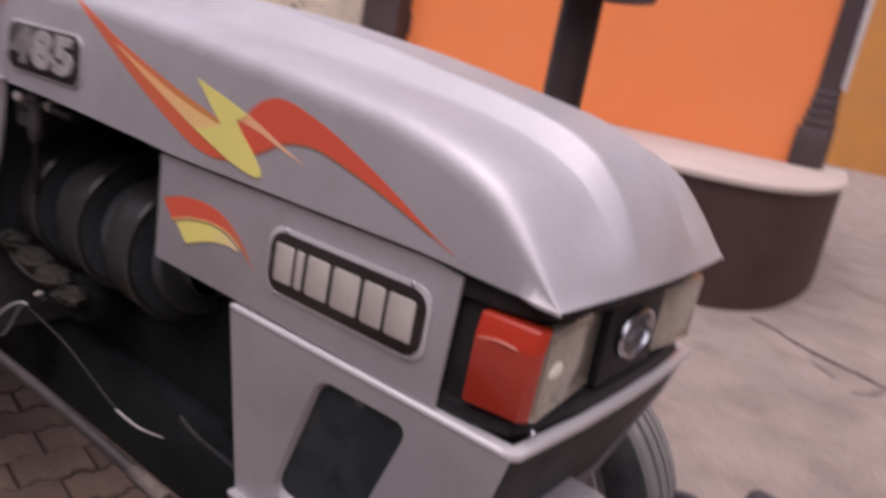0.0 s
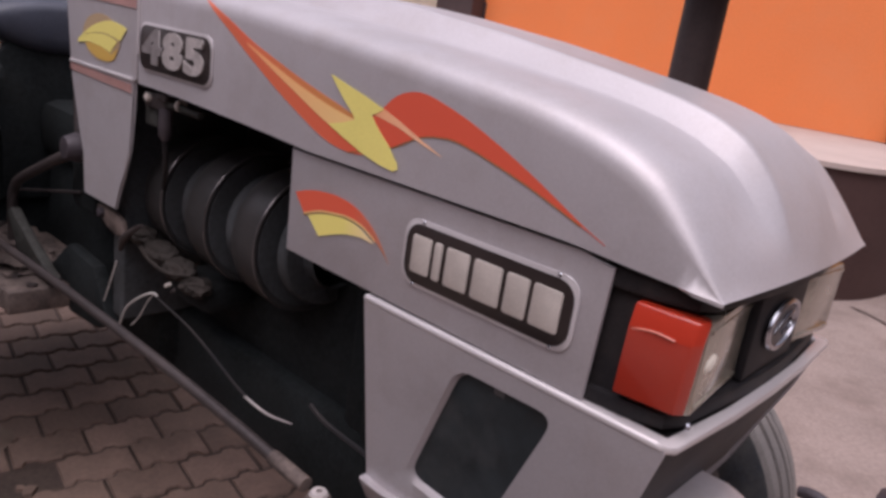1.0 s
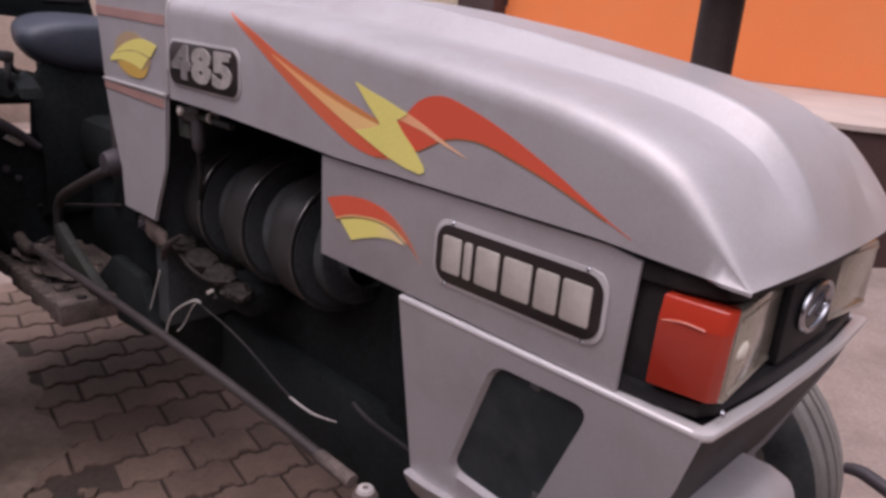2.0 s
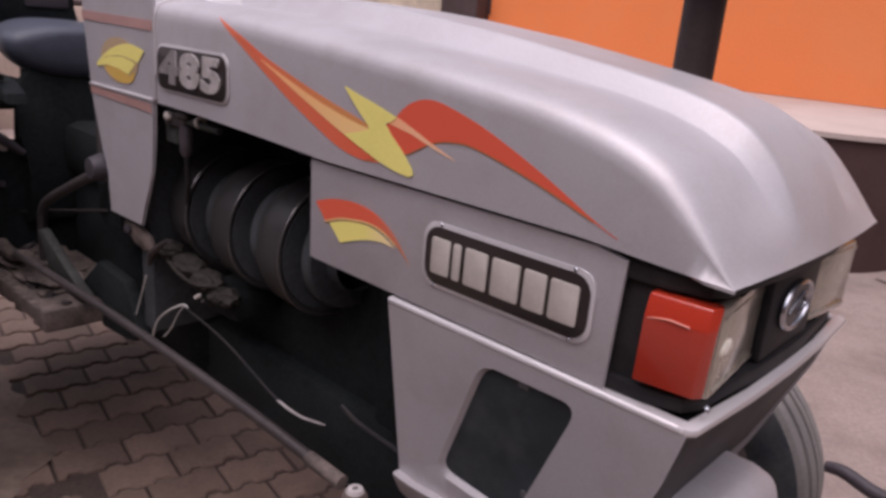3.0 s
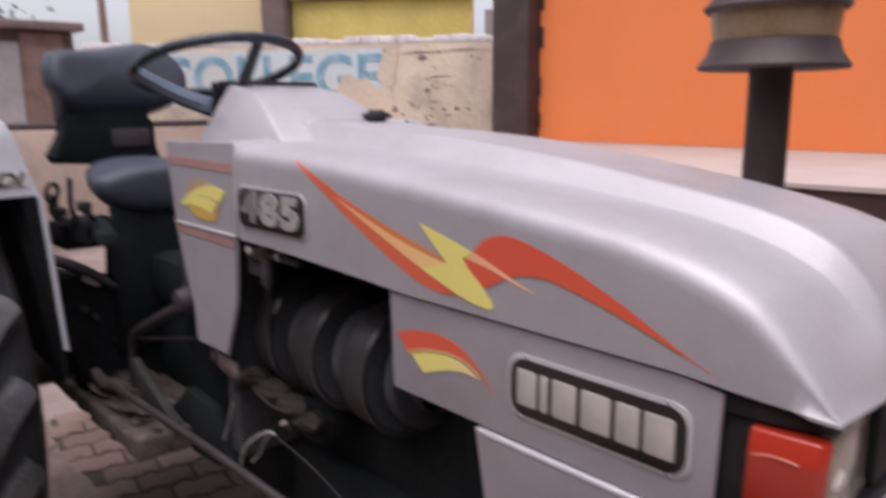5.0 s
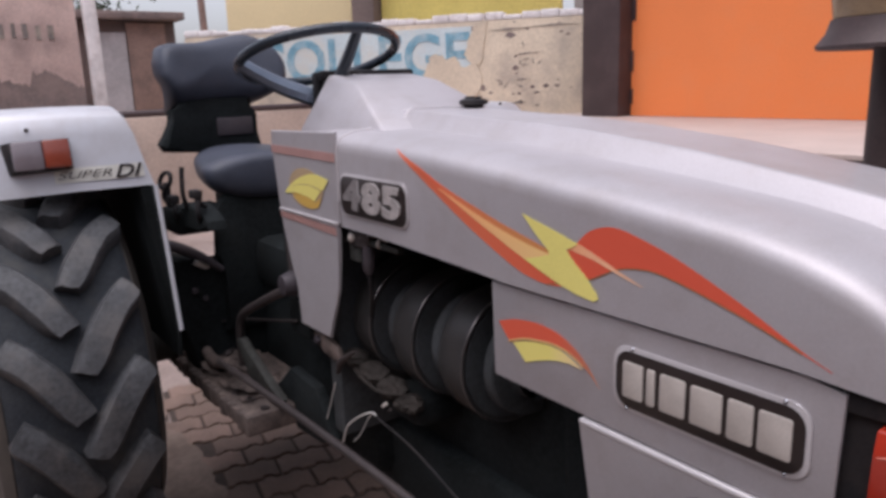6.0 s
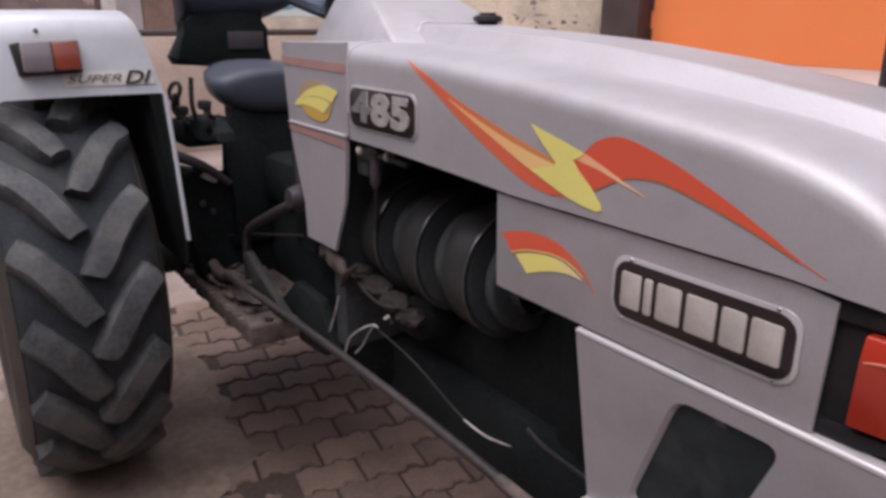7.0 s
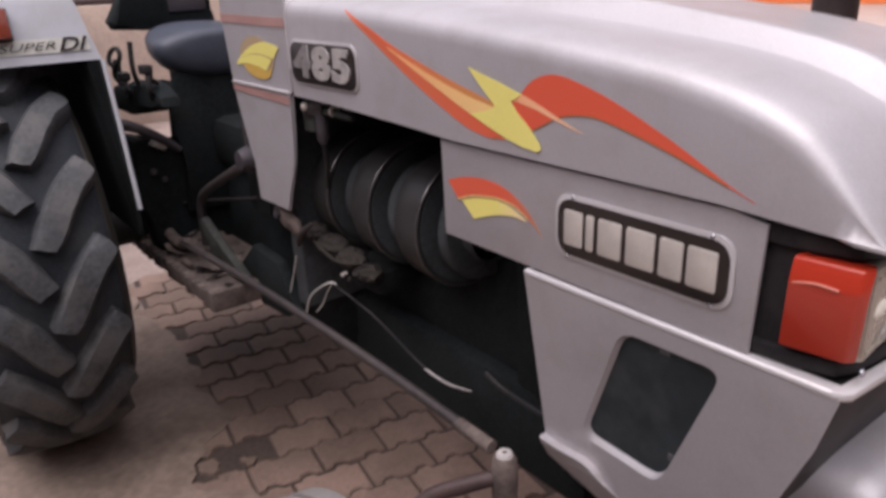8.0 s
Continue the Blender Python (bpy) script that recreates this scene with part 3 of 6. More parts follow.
def left_sheds():
    wall, m = along((-13.2, -3.2), (-13.2, 1.45), "wall_pink", -0.05, 3.6, 0.25, PINK_PLASTER, "stained pink plaster wall with soot along its foot")
    bm = BM()
    n = 160
    low = [bm.verts.new(m @ Vector((4.65 * i / n, -0.006, 0))) for i in range(n + 1)]
    top = [bm.verts.new(m @ Vector((4.65 * i / n, -0.006, 1.72 + 0.28 * noise.noise((i * 0.06, 0, 2)) + 0.14 * noise.noise((i * 0.33, 5, 2)) + 0.06 * random.random()))) for i in range(n + 1)]
    for i in range(n):
        bm.faces.new((low[i], low[i + 1], top[i + 1], top[i]))
    tagged(link("soot_band", finish(bm, "soot_band", SOOT), wall), "sooty dark band of stained plaster")
    bm = BM()
    u = 3.0
    for w in (0.14, 0.1, 0.14, 0.12, 0.1, 0.14, 0.12, 0.16):
        writing_bar(bm, m, u, 2.36 + 0.03 * random.random(), w * 0.55, 0.22)
        u += w + 0.05
    tagged(link("painted_writing", finish(bm, "painted_writing", PAINT_BLACK), wall), "worn dark painted bars")
    post = thing("gate_post", "peeling whitewashed masonry gate post", "post", (-13.07, 1.62, 0))
    part("shaft", box(BM(), -13.2, -12.98, 1.545, 1.735, -0.02, 4.2, 0.02), WHITEWASH, post)
    part("cap", box(BM(), -13.25, -12.9, 1.45, 1.79, 4.202, 4.3, 0.02), WHITEWASH, post)
    shed = thing("brick_shed", "low brown brick shed with a flat roof and a board door", "shed", (-15, 3, 0))
    part("wall", box(BM(), -15.6, -15.0, 1.3, 3.55, -0.02, 2.85, 0.01), BRICK, shed)
    part("roof", box(BM(), -16.4, -14.7, 1.0, 3.68, 2.852, 3.00, 0.02), SOOT, shed, "dark flat roof slab")
    part("door", box(BM(), -14.99, -14.93, 2.62, 3.34, 0.0, 2.80, 0.01), BROWN_DOOR, shed, "brown board door")
    part("pale_panel", box(BM(), -14.99, -14.94, 1.98, 2.60, 0.0, 2.62, 0.01), PALE_PANEL, shed, "pale grey plastered panel")
    pole = thing("utility_pole", "thin weathered wooden utility pole", "pole", (-14.4, 3.95, 0))
    part("pole_shaft", tube(BM(), [(-14.4, 3.95, -0.02), (-14.4, 3.93, 3.0), (-14.4, 3.85, 6.5)], [0.09, 0.07, 0.05], 10), BROWN_DOOR, pole)
    rail = thing("barrier_rail", "dark brown steel pipe rail across the yard", "rail", (-8.0, 0, 0))
    part("pipe", tube(BM(), [(-8.0, -2.6, 1.27), (-8.0, 3.4, 1.27)], 0.04, 12, 0), COLUMN, rail)
    for y in (-2.4, 0.1, 3.2):
        part("post", tube(BM(), [(-8.0, y, -0.02), (-8.0, y, 1.25)], 0.03, 10, 0), COLUMN, rail)
    low, ml = along((-8.10, -2.6), (-8.10, 3.4), "wall_low", -0.05, 1.235, -0.18, LOW_WALL, "low beige rendered wall under a dark pipe rail")
    bm = BM()
    for k in range(5):
        box(bm, -8.098, -8.092, 2.30 + 0.055 * k, 2.335 + 0.055 * k, 1.08, 1.20, 0.001)
    tagged(link("painted_writing", finish(bm, "painted_writing", PAINT_BLACK), low), "worn dark painted bars")
    far, _ = along((-60, 40), (-40, -40), "backdrop_wall", -0.05, 3.2, 0.3, FAR_GREY, "distant grey walls at the yard's end")
    # the crown of a far tree over the shed
    tree = thing("tree", "distant dark tree above the shed roof", "tree", (-24, 3.2, 0))
    part("trunk", tube(BM(), [(-24, 3.2, -0.02), (-24.1, 3.2, 1.8), (-24, 3.3, 3.4)], [0.2, 0.14, 0.08], 10), BARK, tree)
    for a in range(5):
        part("limb", tube(BM(), [(-24, 3.25, 2.4), (-24 + 0.5 * math.cos(a * 1.3), 3.25 + 0.6 * math.sin(a * 1.3), 3.2), (-24 + 1.0 * math.cos(a * 1.3), 3.25 + 1.1 * math.sin(a * 1.3), 3.8)], [0.07, 0.05, 0.02], 6), BARK, tree)
    bm = BM()
    for i in range(1500):
        c = Vector((random.gauss(-24, 0.6), random.gauss(3.25, 0.75), random.gauss(3.7, 0.33)))
        d = Vector((random.uniform(-1, 1), random.uniform(-1, 1), random.uniform(-1, 1))).normalized()
        s = d.orthogonal().normalized()
        r = random.uniform(0.05, 0.12)
        bm.faces.new([bm.verts.new(c + r * q) for q in (d, s * 0.45, -d, s * -0.45)])
    part("crown", bm, LEAF, tree)


ground()
bm = BM()
ragged = [(-6.0 + 2.9 * k / 30, -0.90 - 0.05 * (k / 30) + 0.05 * noise.noise((k * 0.5, 1, 1)) - 0.22 * (k / 30) ** 6) for k in range(31)]
ragged += [(-3.1 - 2.9 * k / 30, -1.16 - 0.35 * (k / 30) + 0.07 * noise.noise((k * 0.4, 5, 2)) - 0.05) for k in range(31)]
prism(bm, ragged, -0.02, 0.004, axis="z")
setting("ground_soil", bm, SOIL, "strip of packed brown soil beside the concrete", "ground")
# Unseen walls, added to keep low sky light off the tractor's side and nose.
bm = BM()
box(bm, -16.0, 14.0, -4.6, -4.3, -0.05, 3.7)
box(bm, 6.0, 6.3, -4.29, 12.0, -0.05, 5.0)
setting("wall_behind", bm, BRICK, "unseen brown brick walls added to hold back low sky light", "wall")
crack([(-0.62, 4.45), (-0.2, 4.15), (0.47, 3.8), (1.4, 3.4), (3.0, 3.1)], 0.026)
crack([(-0.15, 4.2), (-0.1, 3.9), (0.05, 3.75)], 0.018)
crack([(0.3, 3.95), (0.28, 3.75), (0.15, 3.6)], 0.018)
crack([(-0.45, 6.6), (0.6, 6.2), (2.4, 6.5)], 0.012)
terrace()
building()
yard_wall()
left_sheds()


# ---- the tractor ----
tractor = thing("tractor", "silver-grey farm tractor with red and yellow flame decals", "tractor", (-1.2, 0, 0))

SX = [-1.112, -0.80, -0.56, -0.32, -0.14, -0.064, -0.01, 0.03, 0.055, 0.079, 0.101, 0.121]
SZ = [1.384, 1.374, 1.356, 1.335, 1.315, 1.300, 1.282, 1.261, 1.237, 1.208, 1.178, 1.150]
RX = [-1.112, -0.60, -0.34, -0.15, -0.05, 0.0, 0.033, 0.060, 0.080, 0.100, 0.113, 0.122]
RZ = [1.432, 1.407, 1.379, 1.350, 1.332, 1.317, 1.299, 1.272, 1.244, 1.206, 1.178, 1.150]
HALF = 0.287


def smooth_interp(x, xs, zs):
    """Piecewise interpolation with eased slopes."""
    e = 0.02 if x < -0.04 else 0.006
    return (np.interp(x - e, xs, zs) + 2 * np.interp(x, xs, zs) + np.interp(x + e, xs, zs)) / 4


SHOULDER = ((0.0, 0.036), (0.0018, 0.024), (0.006, 0.0135), (0.0135, 0.006), (0.026, 0.001))


def flank_half(x):
    return HALF - 0.012 * max(0.0, min(1.0, (x + 0.05) / 0.17)) ** 2


def bonnet_section(x):
    """Half-round shoulders, a shallow groove each side and a raised middle that melts into the nose."""
    s, r = float(smooth_interp(x, SX, SZ)), float(smooth_interp(x, RX, RZ))
    zb = float(np.interp(x, (-1.0, -0.86, -0.62, -0.56, -0.05, 0.13), (1.180, 1.176, 1.167, 1.163, 1.163, 1.150)))
    hw = flank_half(x)
    f = min(1.0, max(0.05, (s - zb) / 0.09))
    top = r - s
    half = [(-hw, zb), (-hw, zb + 0.4 * max(0, s - 0.06 - zb))]
    half += [(-hw + inset * math.sqrt(f), max(zb, s - fall * f)) for inset, fall in SHOULDER]
    k = max(0.0, min(1.0, (x - 0.070) / 0.050))
    k = k * k * (3 - 2 * k)
    for y, step in ((-hw + 0.044, 0.09), (-hw + 0.066, 0.15), (-hw + 0.090, 0.17), (-0.160, 0.17), (-0.121, 0.17), (-0.115, 0.21), (-0.093, 0.91), (-0.088, 0.98), (-0.080, 1.0), (-0.068, 0.985), (-0.050, 0.97), (-0.025, 0.98), (0, 1.0)):
        soft = 1 - (abs(y) / (hw - 0.02)) ** 2.2
        half.append((y, s + top * (step + (soft - step) * k)))
    bow = 0.018 * max(0.0, min(1.0, (x - 0.0) / 0.13))
    full = half + [(-y, z) for y, z in half[-2::-1]]
    return [(x + bow * (1 - (y / 0.29) ** 2), y, z) for y, z in full]


def flank_y(x, z):
    """The near flank's surface, which turns in at the shoulder."""
    fall = float(smooth_interp(x, SX, SZ)) - z
    return -flank_half(x) + float(np.interp(-fall, [-f for _, f in SHOULDER], [i for i, _ in SHOULDER]))


def bonnet():
    bm = BM()
    xs = [-1.112, -1.05, -0.95, -0.85, -0.75, -0.65, -0.55, -0.45, -0.36, -0.28, -0.21, -0.15, -0.10, -0.06, -0.03, -0.01, 0.005, 0.02, 0.03, 0.038, 0.046, 0.054, 0.068, 0.08, 0.091, 0.101, 0.110, 0.117, 0.122]
    rings = [[bm.verts.new(p) for p in bonnet_section(x)] for x in xs]
    for a, b in zip(rings, rings[1:]):
        for i in range(len(a) - 1):
            bm.faces.new((a[i], a[i + 1], b[i + 1], b[i]))
    ob = part("bonnet", bm, SILVER, tractor, sharp=60)
    so = ob.modifiers.new("sheet", "SOLIDIFY")
    so.thickness, so.offset = 0.004, -1
    return ob


def decal(name, outline, y, material, parent, label, thick=0.0007):
    return part(name, prism(BM(), outline, y - thick, y), material, parent, label)


def strip_decal(name, low, high, lift, material, parent, label, n=80):
    """A thin printed band that follows the flank round its shoulder."""
    bm = BM()
    (lx, lz), (hx, hz) = zip(*low), zip(*high)
    rows = []
    for x in np.linspace(lx[0], lx[-1], n):
        a, b = float(np.interp(x, lx, lz)), float(np.interp(x, hx, hz)) + 0.0002
        rows.append([bm.verts.new((float(x), flank_y(x, z) - lift, z)) for z in np.linspace(a, b, 6)])
    for g, h in zip(rows, rows[1:]):
        for i in range(5):
            bm.faces.new((g[i], g[i + 1], h[i + 1], h[i]))
    ob = part(name, bm, material, parent, label)
    so = ob.modifiers.new("film", "SOLIDIFY")
    so.thickness, so.offset = 0.0002, 0
    return ob


def flame_decals(hood, side):
    """Red swoosh, orange streaks and yellow bolt on the bonnet's flank."""
    y = -HALF - 0.0010
    low = spline([(-0.879, 1.366), (-0.80, 1.326), (-0.717, 1.282), (-0.632, 1.240), (-0.555, 1.207), (-0.511, 1.191), (-0.469, 1.183), (-0.430, 1.183), (-0.392, 1.192), (-0.340, 1.218), (-0.314, 1.230), (-0.275, 1.2385), (-0.231, 1.237), (-0.133, 1.213), (-0.046, 1.185), (-0.012, 1.172)], 5)
    high = spline([(-0.879, 1.367), (-0.79, 1.338), (-0.717, 1.310), (-0.634, 1.285), (-0.558, 1.264), (-0.487, 1.247), (-0.443, 1.237), (-0.415, 1.238), (-0.389, 1.255), (-0.373, 1.270), (-0.358, 1.280), (-0.337, 1.287), (-0.316, 1.289), (-0.285, 1.284), (-0.217, 1.264), (-0.127, 1.227), (-0.047, 1.188), (-0.012, 1.173)], 5)
    strip_decal("red_swoosh", low, high, 0.0006, FLAME, hood, "red flame swoosh decal")
    dark = spline([(-0.45, 1.1815), (-0.36, 1.2075), (-0.314, 1.230), (-0.275, 1.2385), (-0.231, 1.237), (-0.133, 1.213), (-0.046, 1.185)], 5)
    strip_decal("keyline", [(x, z - 0.0012) for x, z in dark], [(x, z + 0.0004) for x, z in dark], 0.0008, BROWN_LINE, hood, "thin dark keyline under the swoosh")
    strip_decal("rust_edge", spline([(-0.80, 1.3405), (-0.728, 1.3035), (-0.65, 1.280), (-0.572, 1.257), (-0.50, 1.240), (-0.443, 1.230)], 5), spline([(-0.80, 1.3415), (-0.717, 1.3095), (-0.634, 1.2845), (-0.558, 1.2635), (-0.487, 1.2465), (-0.443, 1.2365)], 5), 0.0009, EDGE_INK, hood, "rust-brown upper edge of the swoosh")
    strip_decal("orange_streak", spline([(-0.728, 1.303), (-0.65, 1.271), (-0.586, 1.246), (-0.527, 1.223), (-0.471, 1.204), (-0.44, 1.195)], 5), spline([(-0.728, 1.305), (-0.65, 1.280), (-0.572, 1.257), (-0.50, 1.240), (-0.44, 1.230)], 5), 0.0012, STREAK, hood, "pale orange streak decal")
    strip_decal("orange_streak", [(-0.405, 1.245), (-0.394, 1.244), (-0.353, 1.237), (-0.309, 1.2245), (-0.267, 1.2145)], [(-0.405, 1.247), (-0.383, 1.256), (-0.353, 1.246), (-0.309, 1.2295), (-0.267, 1.2152)], 0.0009, PEACH, hood, "pale orange streak decal")
    bolt = [(-0.504, 1.286), (-0.498, 1.2855), (-0.464, 1.277), (-0.426, 1.268), (-0.383, 1.256), (-0.398, 1.2475), (-0.407, 1.244), (-0.392, 1.229), (-0.367, 1.210), (-0.346, 1.189), (-0.343, 1.181), (-0.352, 1.176), (-0.382, 1.179), (-0.419, 1.187), (-0.471, 1.204), (-0.50, 1.2145), (-0.47, 1.2215), (-0.443, 1.230), (-0.445, 1.236), (-0.473, 1.258)]
    decal("yellow_bolt", bolt, y - 0.0006, YELLOW, hood, "yellow lightning bolt decal", 0.0003)
    y = -0.2812
    outer = spline([(-0.573, 1.091), (-0.542, 1.101), (-0.513, 1.107), (-0.472, 1.110), (-0.431, 1.105), (-0.399, 1.092), (-0.372, 1.073), (-0.344, 1.042)], 5)
    inner = spline([(-0.348, 1.046), (-0.378, 1.068), (-0.410, 1.082), (-0.443, 1.086), (-0.476, 1.083), (-0.511, 1.077), (-0.547, 1.064)], 5)
    decal("red_arc", outer + inner, y, ARC_RED, side, "red arc decal")
    top = [(-0.548, 1.0635), (-0.511, 1.0765), (-0.476, 1.0825), (-0.443, 1.0855), (-0.410, 1.0815), (-0.378, 1.0675)]
    decal("orange_line", spline(top, 5) + spline([(x + 0.001, z - 0.0022) for x, z in top[::-1]], 5), y - 0.0003, STREAK, side, "thin orange line")
    decal("keyline", spline([(x + 0.002, z - 0.0022) for x, z in top], 5) + spline([(x + 0.003, z - 0.0038) for x, z in top[::-1]], 5), y - 0.0002, BROWN_LINE, side, "thin dark keyline")
    decal("yellow_arc", spline([(-0.536, 1.0625), (-0.504, 1.0725), (-0.469, 1.079), (-0.436, 1.080), (-0.410, 1.075), (-0.380, 1.061)], 5) + spline([(-0.408, 1.063), (-0.441, 1.058), (-0.474, 1.048), (-0.505, 1.036)], 5), y, ARC_YELLOW, side, "yellow arc decal")


def side_panel(sign):
    y = sign * 0.28
    y0, y1 = (y, y + 0.006) if sign < 0 else (y - 0.006, y)
    return part("side_panel", prism(BM(), [(-0.587, 0.990), (-0.004, 0.985), (0.002, 1.150), (-0.04, 1.157), (-0.592, 1.1585)], y0, y1, 0.0015), SILVER, tractor)


def hood_gap_strips():
    """Black strips added behind the gap under the bonnet to stand for its shade."""
    for y0, y1 in ((-0.272, -0.262), (0.262, 0.272)):
        part("gap_shade_strip", box(BM(), -0.588, 0.0, y0, y1, 1.125, 1.175, 0.002), BLACK_PLASTIC, tractor)


def name_badge():
    """A black maker's plate with six plain raised silver blocks and a pale rim."""
    rim = part("name_badge", prism(BM(), rounded_rect(-0.317, -0.030, 1.029, 1.124, 0.024), -0.2835, -0.2808, 0.001), SILVER_EDGE, tractor, "raised maker's badge with plain silver blocks")
    part("badge_field", prism(BM(), rounded_rect(-0.311, -0.036, 1.034, 1.118, 0.024), -0.2850, -0.2836, 0.0006), BADGE_BLACK, rim, "black badge field")
    for x0, x1 in ((-0.297, -0.262), (-0.256, -0.242), (-0.234, -0.194), (-0.186, -0.140), (-0.133, -0.098), (-0.092, -0.050)):
        part("letter_block", prism(BM(), rounded_rect(x0, x1, 1.050, 1.103, 0.004, 3), -0.2880, -0.2851, 0.001), BADGE_SILVER, rim)
    for rx, rz in ((-0.284, 1.1215), (-0.062, 1.1215), (-0.292, 1.0315), (-0.058, 1.0315)):
        part("rivet", lathe(BM(), [(0, 0.002), (0.002, 0.0015), (0.003, 0)], pose(rx, -0.2836, rz, 90, 0, 0), 10), CHROME, rim)


def number_badge():
    y = -HALF - 0.001
    rim = part("number_badge", prism(BM(), rounded_rect(-1.1025, -0.8305, 1.2115, 1.3035, 0.024), y - 0.0025, y, 0.001), SILVER_EDGE, tractor, "raised badge with silver digits")
    part("badge_field", prism(BM(), rounded_rect(-1.0975, -0.8355, 1.2155, 1.2985, 0.022), y - 0.0045, y - 0.0026, 0.0006), BADGE_BLACK, rim, "black badge field")
    for digit, x, ink in (("4", -1.043, DULL_DIGIT), ("8", -0.963, DIGIT_SILVER), ("5", -0.885, DIGIT_SILVER)):
        me = lettering(digit, 0.084, 0.0018, 0.0045)
        me.materials.append(ink)
        tagged(link("digit", me, rim, pose(x, y - 0.0066, 1.257, 90, 0, 0) @ Matrix.Diagonal((1.62, 1, 1, 1))), "bold silver digit" if digit != "4" else "bold dull grey digit")


def front_housing():
    """Black lamp surround between bonnet lip and ledge, with lamps and emblem."""
    plan = [(0.003, -0.277), (0.055, -0.275), (0.100, -0.262), (0.112, -0.235), (0.122, -0.1), (0.125, 0), (0.122, 0.1), (0.112, 0.235), (0.100, 0.262), (0.055, 0.275), (0.003, 0.277)]
    plan = [(x - 0.028, y * 0.955) for x, y in plan]
    bm = prism(BM(), plan, 0.984, 1.152, axis="z")
    ho = part("lamp_surround", bm, BLACK_PLASTIC, tractor, "black plastic lamp surround")
    bm = BM()
    top = [(x + 0.024, y * 1.035) for x, y in plan]
    prism(bm, top, 1.128, 1.154, 0.003, axis="z")
    prism(bm, [(x + 0.016, y * 1.03) for x, y in plan], 0.984, 1.004, 0.003, axis="z")
    part("surround_band", bm, BLACK_PLASTIC, ho)
    for s in (-1, 1):
        bm = BM()
        plan_l = [(0.036, -0.262), (0.036, -0.288), (0.106, -0.279), (0.114, -0.268), (0.106, -0.250)] if s < 0 else [(0.030, 0.262), (0.030, 0.280), (0.088, 0.272), (0.096, 0.260), (0.088, 0.248)]
        lo = [bm.verts.new((x - 0.005, s * (abs(y) - 0.006), 1.014)) for x, y in plan_l]
        mid = [bm.verts.new((x, s * abs(y) * 1.004, 1.098)) for x, y in plan_l]
        hi = [bm.verts.new((x, s * (abs(y) - 0.005), 1.1255 - 0.002 * (x / 0.1))) for x, y in plan_l]
        n = len(plan_l)
        fs = []
        for a, b in ((lo, mid), (mid, hi)):
            for i in range(n):
                fs.append(bm.faces.new((a[i], a[(i + 1) % n], b[(i + 1) % n], b[i])))
        fs += [bm.faces.new(lo[::-1]), bm.faces.new(hi)]
        rounded(bm, fs, 0.0025, 2)
        lens = part("indicator_lamp", bm, RED_LENS, ho, "red-orange indicator lens")
        # Thin pale tube that stands for the lens's highlight line.
        part("lens_highlight", tube(BM(), [(0.040, s * 0.2875, 1.096), (0.064, s * 0.2862, 1.1005), (0.088, s * 0.2835, 1.0985)] if s < 0 else [(0.034, 0.279, 1.096), (0.056, 0.278, 1.1), (0.08, 0.2745, 1.098)], 0.0012, 6), LENS_GLINT, lens)
        bm = BM()
        y0, y1 = (-0.252, -0.094) if s < 0 else (0.094, 0.252)
        fx = 0.100
        m = Matrix.Translation((fx, (y0 + y1) / 2, 1.064)) @ Matrix.Rotation(radians(-5 * s), 4, "Z")
        box(bm, -0.02, 0.004, -(y1 - y0) / 2, (y1 - y0) / 2, -0.056, 0.056, 0.006, m)
        head = part("headlamp", bm, GLASS_DARK, ho, "dull glass headlamp")
        for z in (-0.045, 0.045):
            part("lamp_rim", box(BM(), 0.001, 0.006, -(y1 - y0) / 2 + 0.006, (y1 - y0) / 2 - 0.006, z - 0.0025, z + 0.0025, 0.001, m), GLASS_DARK, head)
        for sy, sz in ((0.249, 0.9985), (0.085, 1.142)) if s < 0 else ():
            part("screw", lathe(BM(), [(0, 0.004), (0.0035, 0.003), (0.005, 0)], pose(0.111, s * sy, sz, 0, 90, 0), 10), CHROME if sz < 1 else CAP_BROWN, ho)
        if s < 0:
            # Pale disc on the near glass paints in the lamp's bright reflection.
            part("reflector_glint", lathe(BM(), [(0.0, 0.0075), (0.010, 0.0072), (0.016, 0.0062), (0.022, 0.0035)], m @ pose(0, s * 0.048, 0.002, 0, 90, 0) @ Matrix.Diagonal((0.52, 0.95, 1, 1)), 20), GLINT_SPOT, head, "pale spot standing for the reflector's glint")
    bm = BM()
    box(bm, 0.09, 0.107, -0.090, 0.090, 1.006, 1.126, 0.004)
    part("emblem_plate", bm, BLACK_PLASTIC, ho)
    oval = pose(0.112, -0.002, 1.070, 0, 90, 0) @ Matrix.Diagonal((0.90, 1.45, 1.0, 1))
    em = part("emblem_ring", ring(BM(), 0.0355, 0.0043, oval, 40, 8), CHROME, ho, "chrome oval ring emblem")
    part("emblem_bar", tube(BM(), [(0.112, -0.030, 1.062), (0.114, -0.004, 1.078), (0.114, 0.022, 1.084), (0.114, 0.026, 1.066), (0.113, 0.0, 1.058)], 0.0028, 8), CHROME, em)
    part("emblem_dish", lathe(BM(), [(0, 0.001), (0.032, 0.0), (0.033, -0.004), (0, -0.004)], oval, 36), BADGE_BLACK, em, "black inner disc of the emblem")


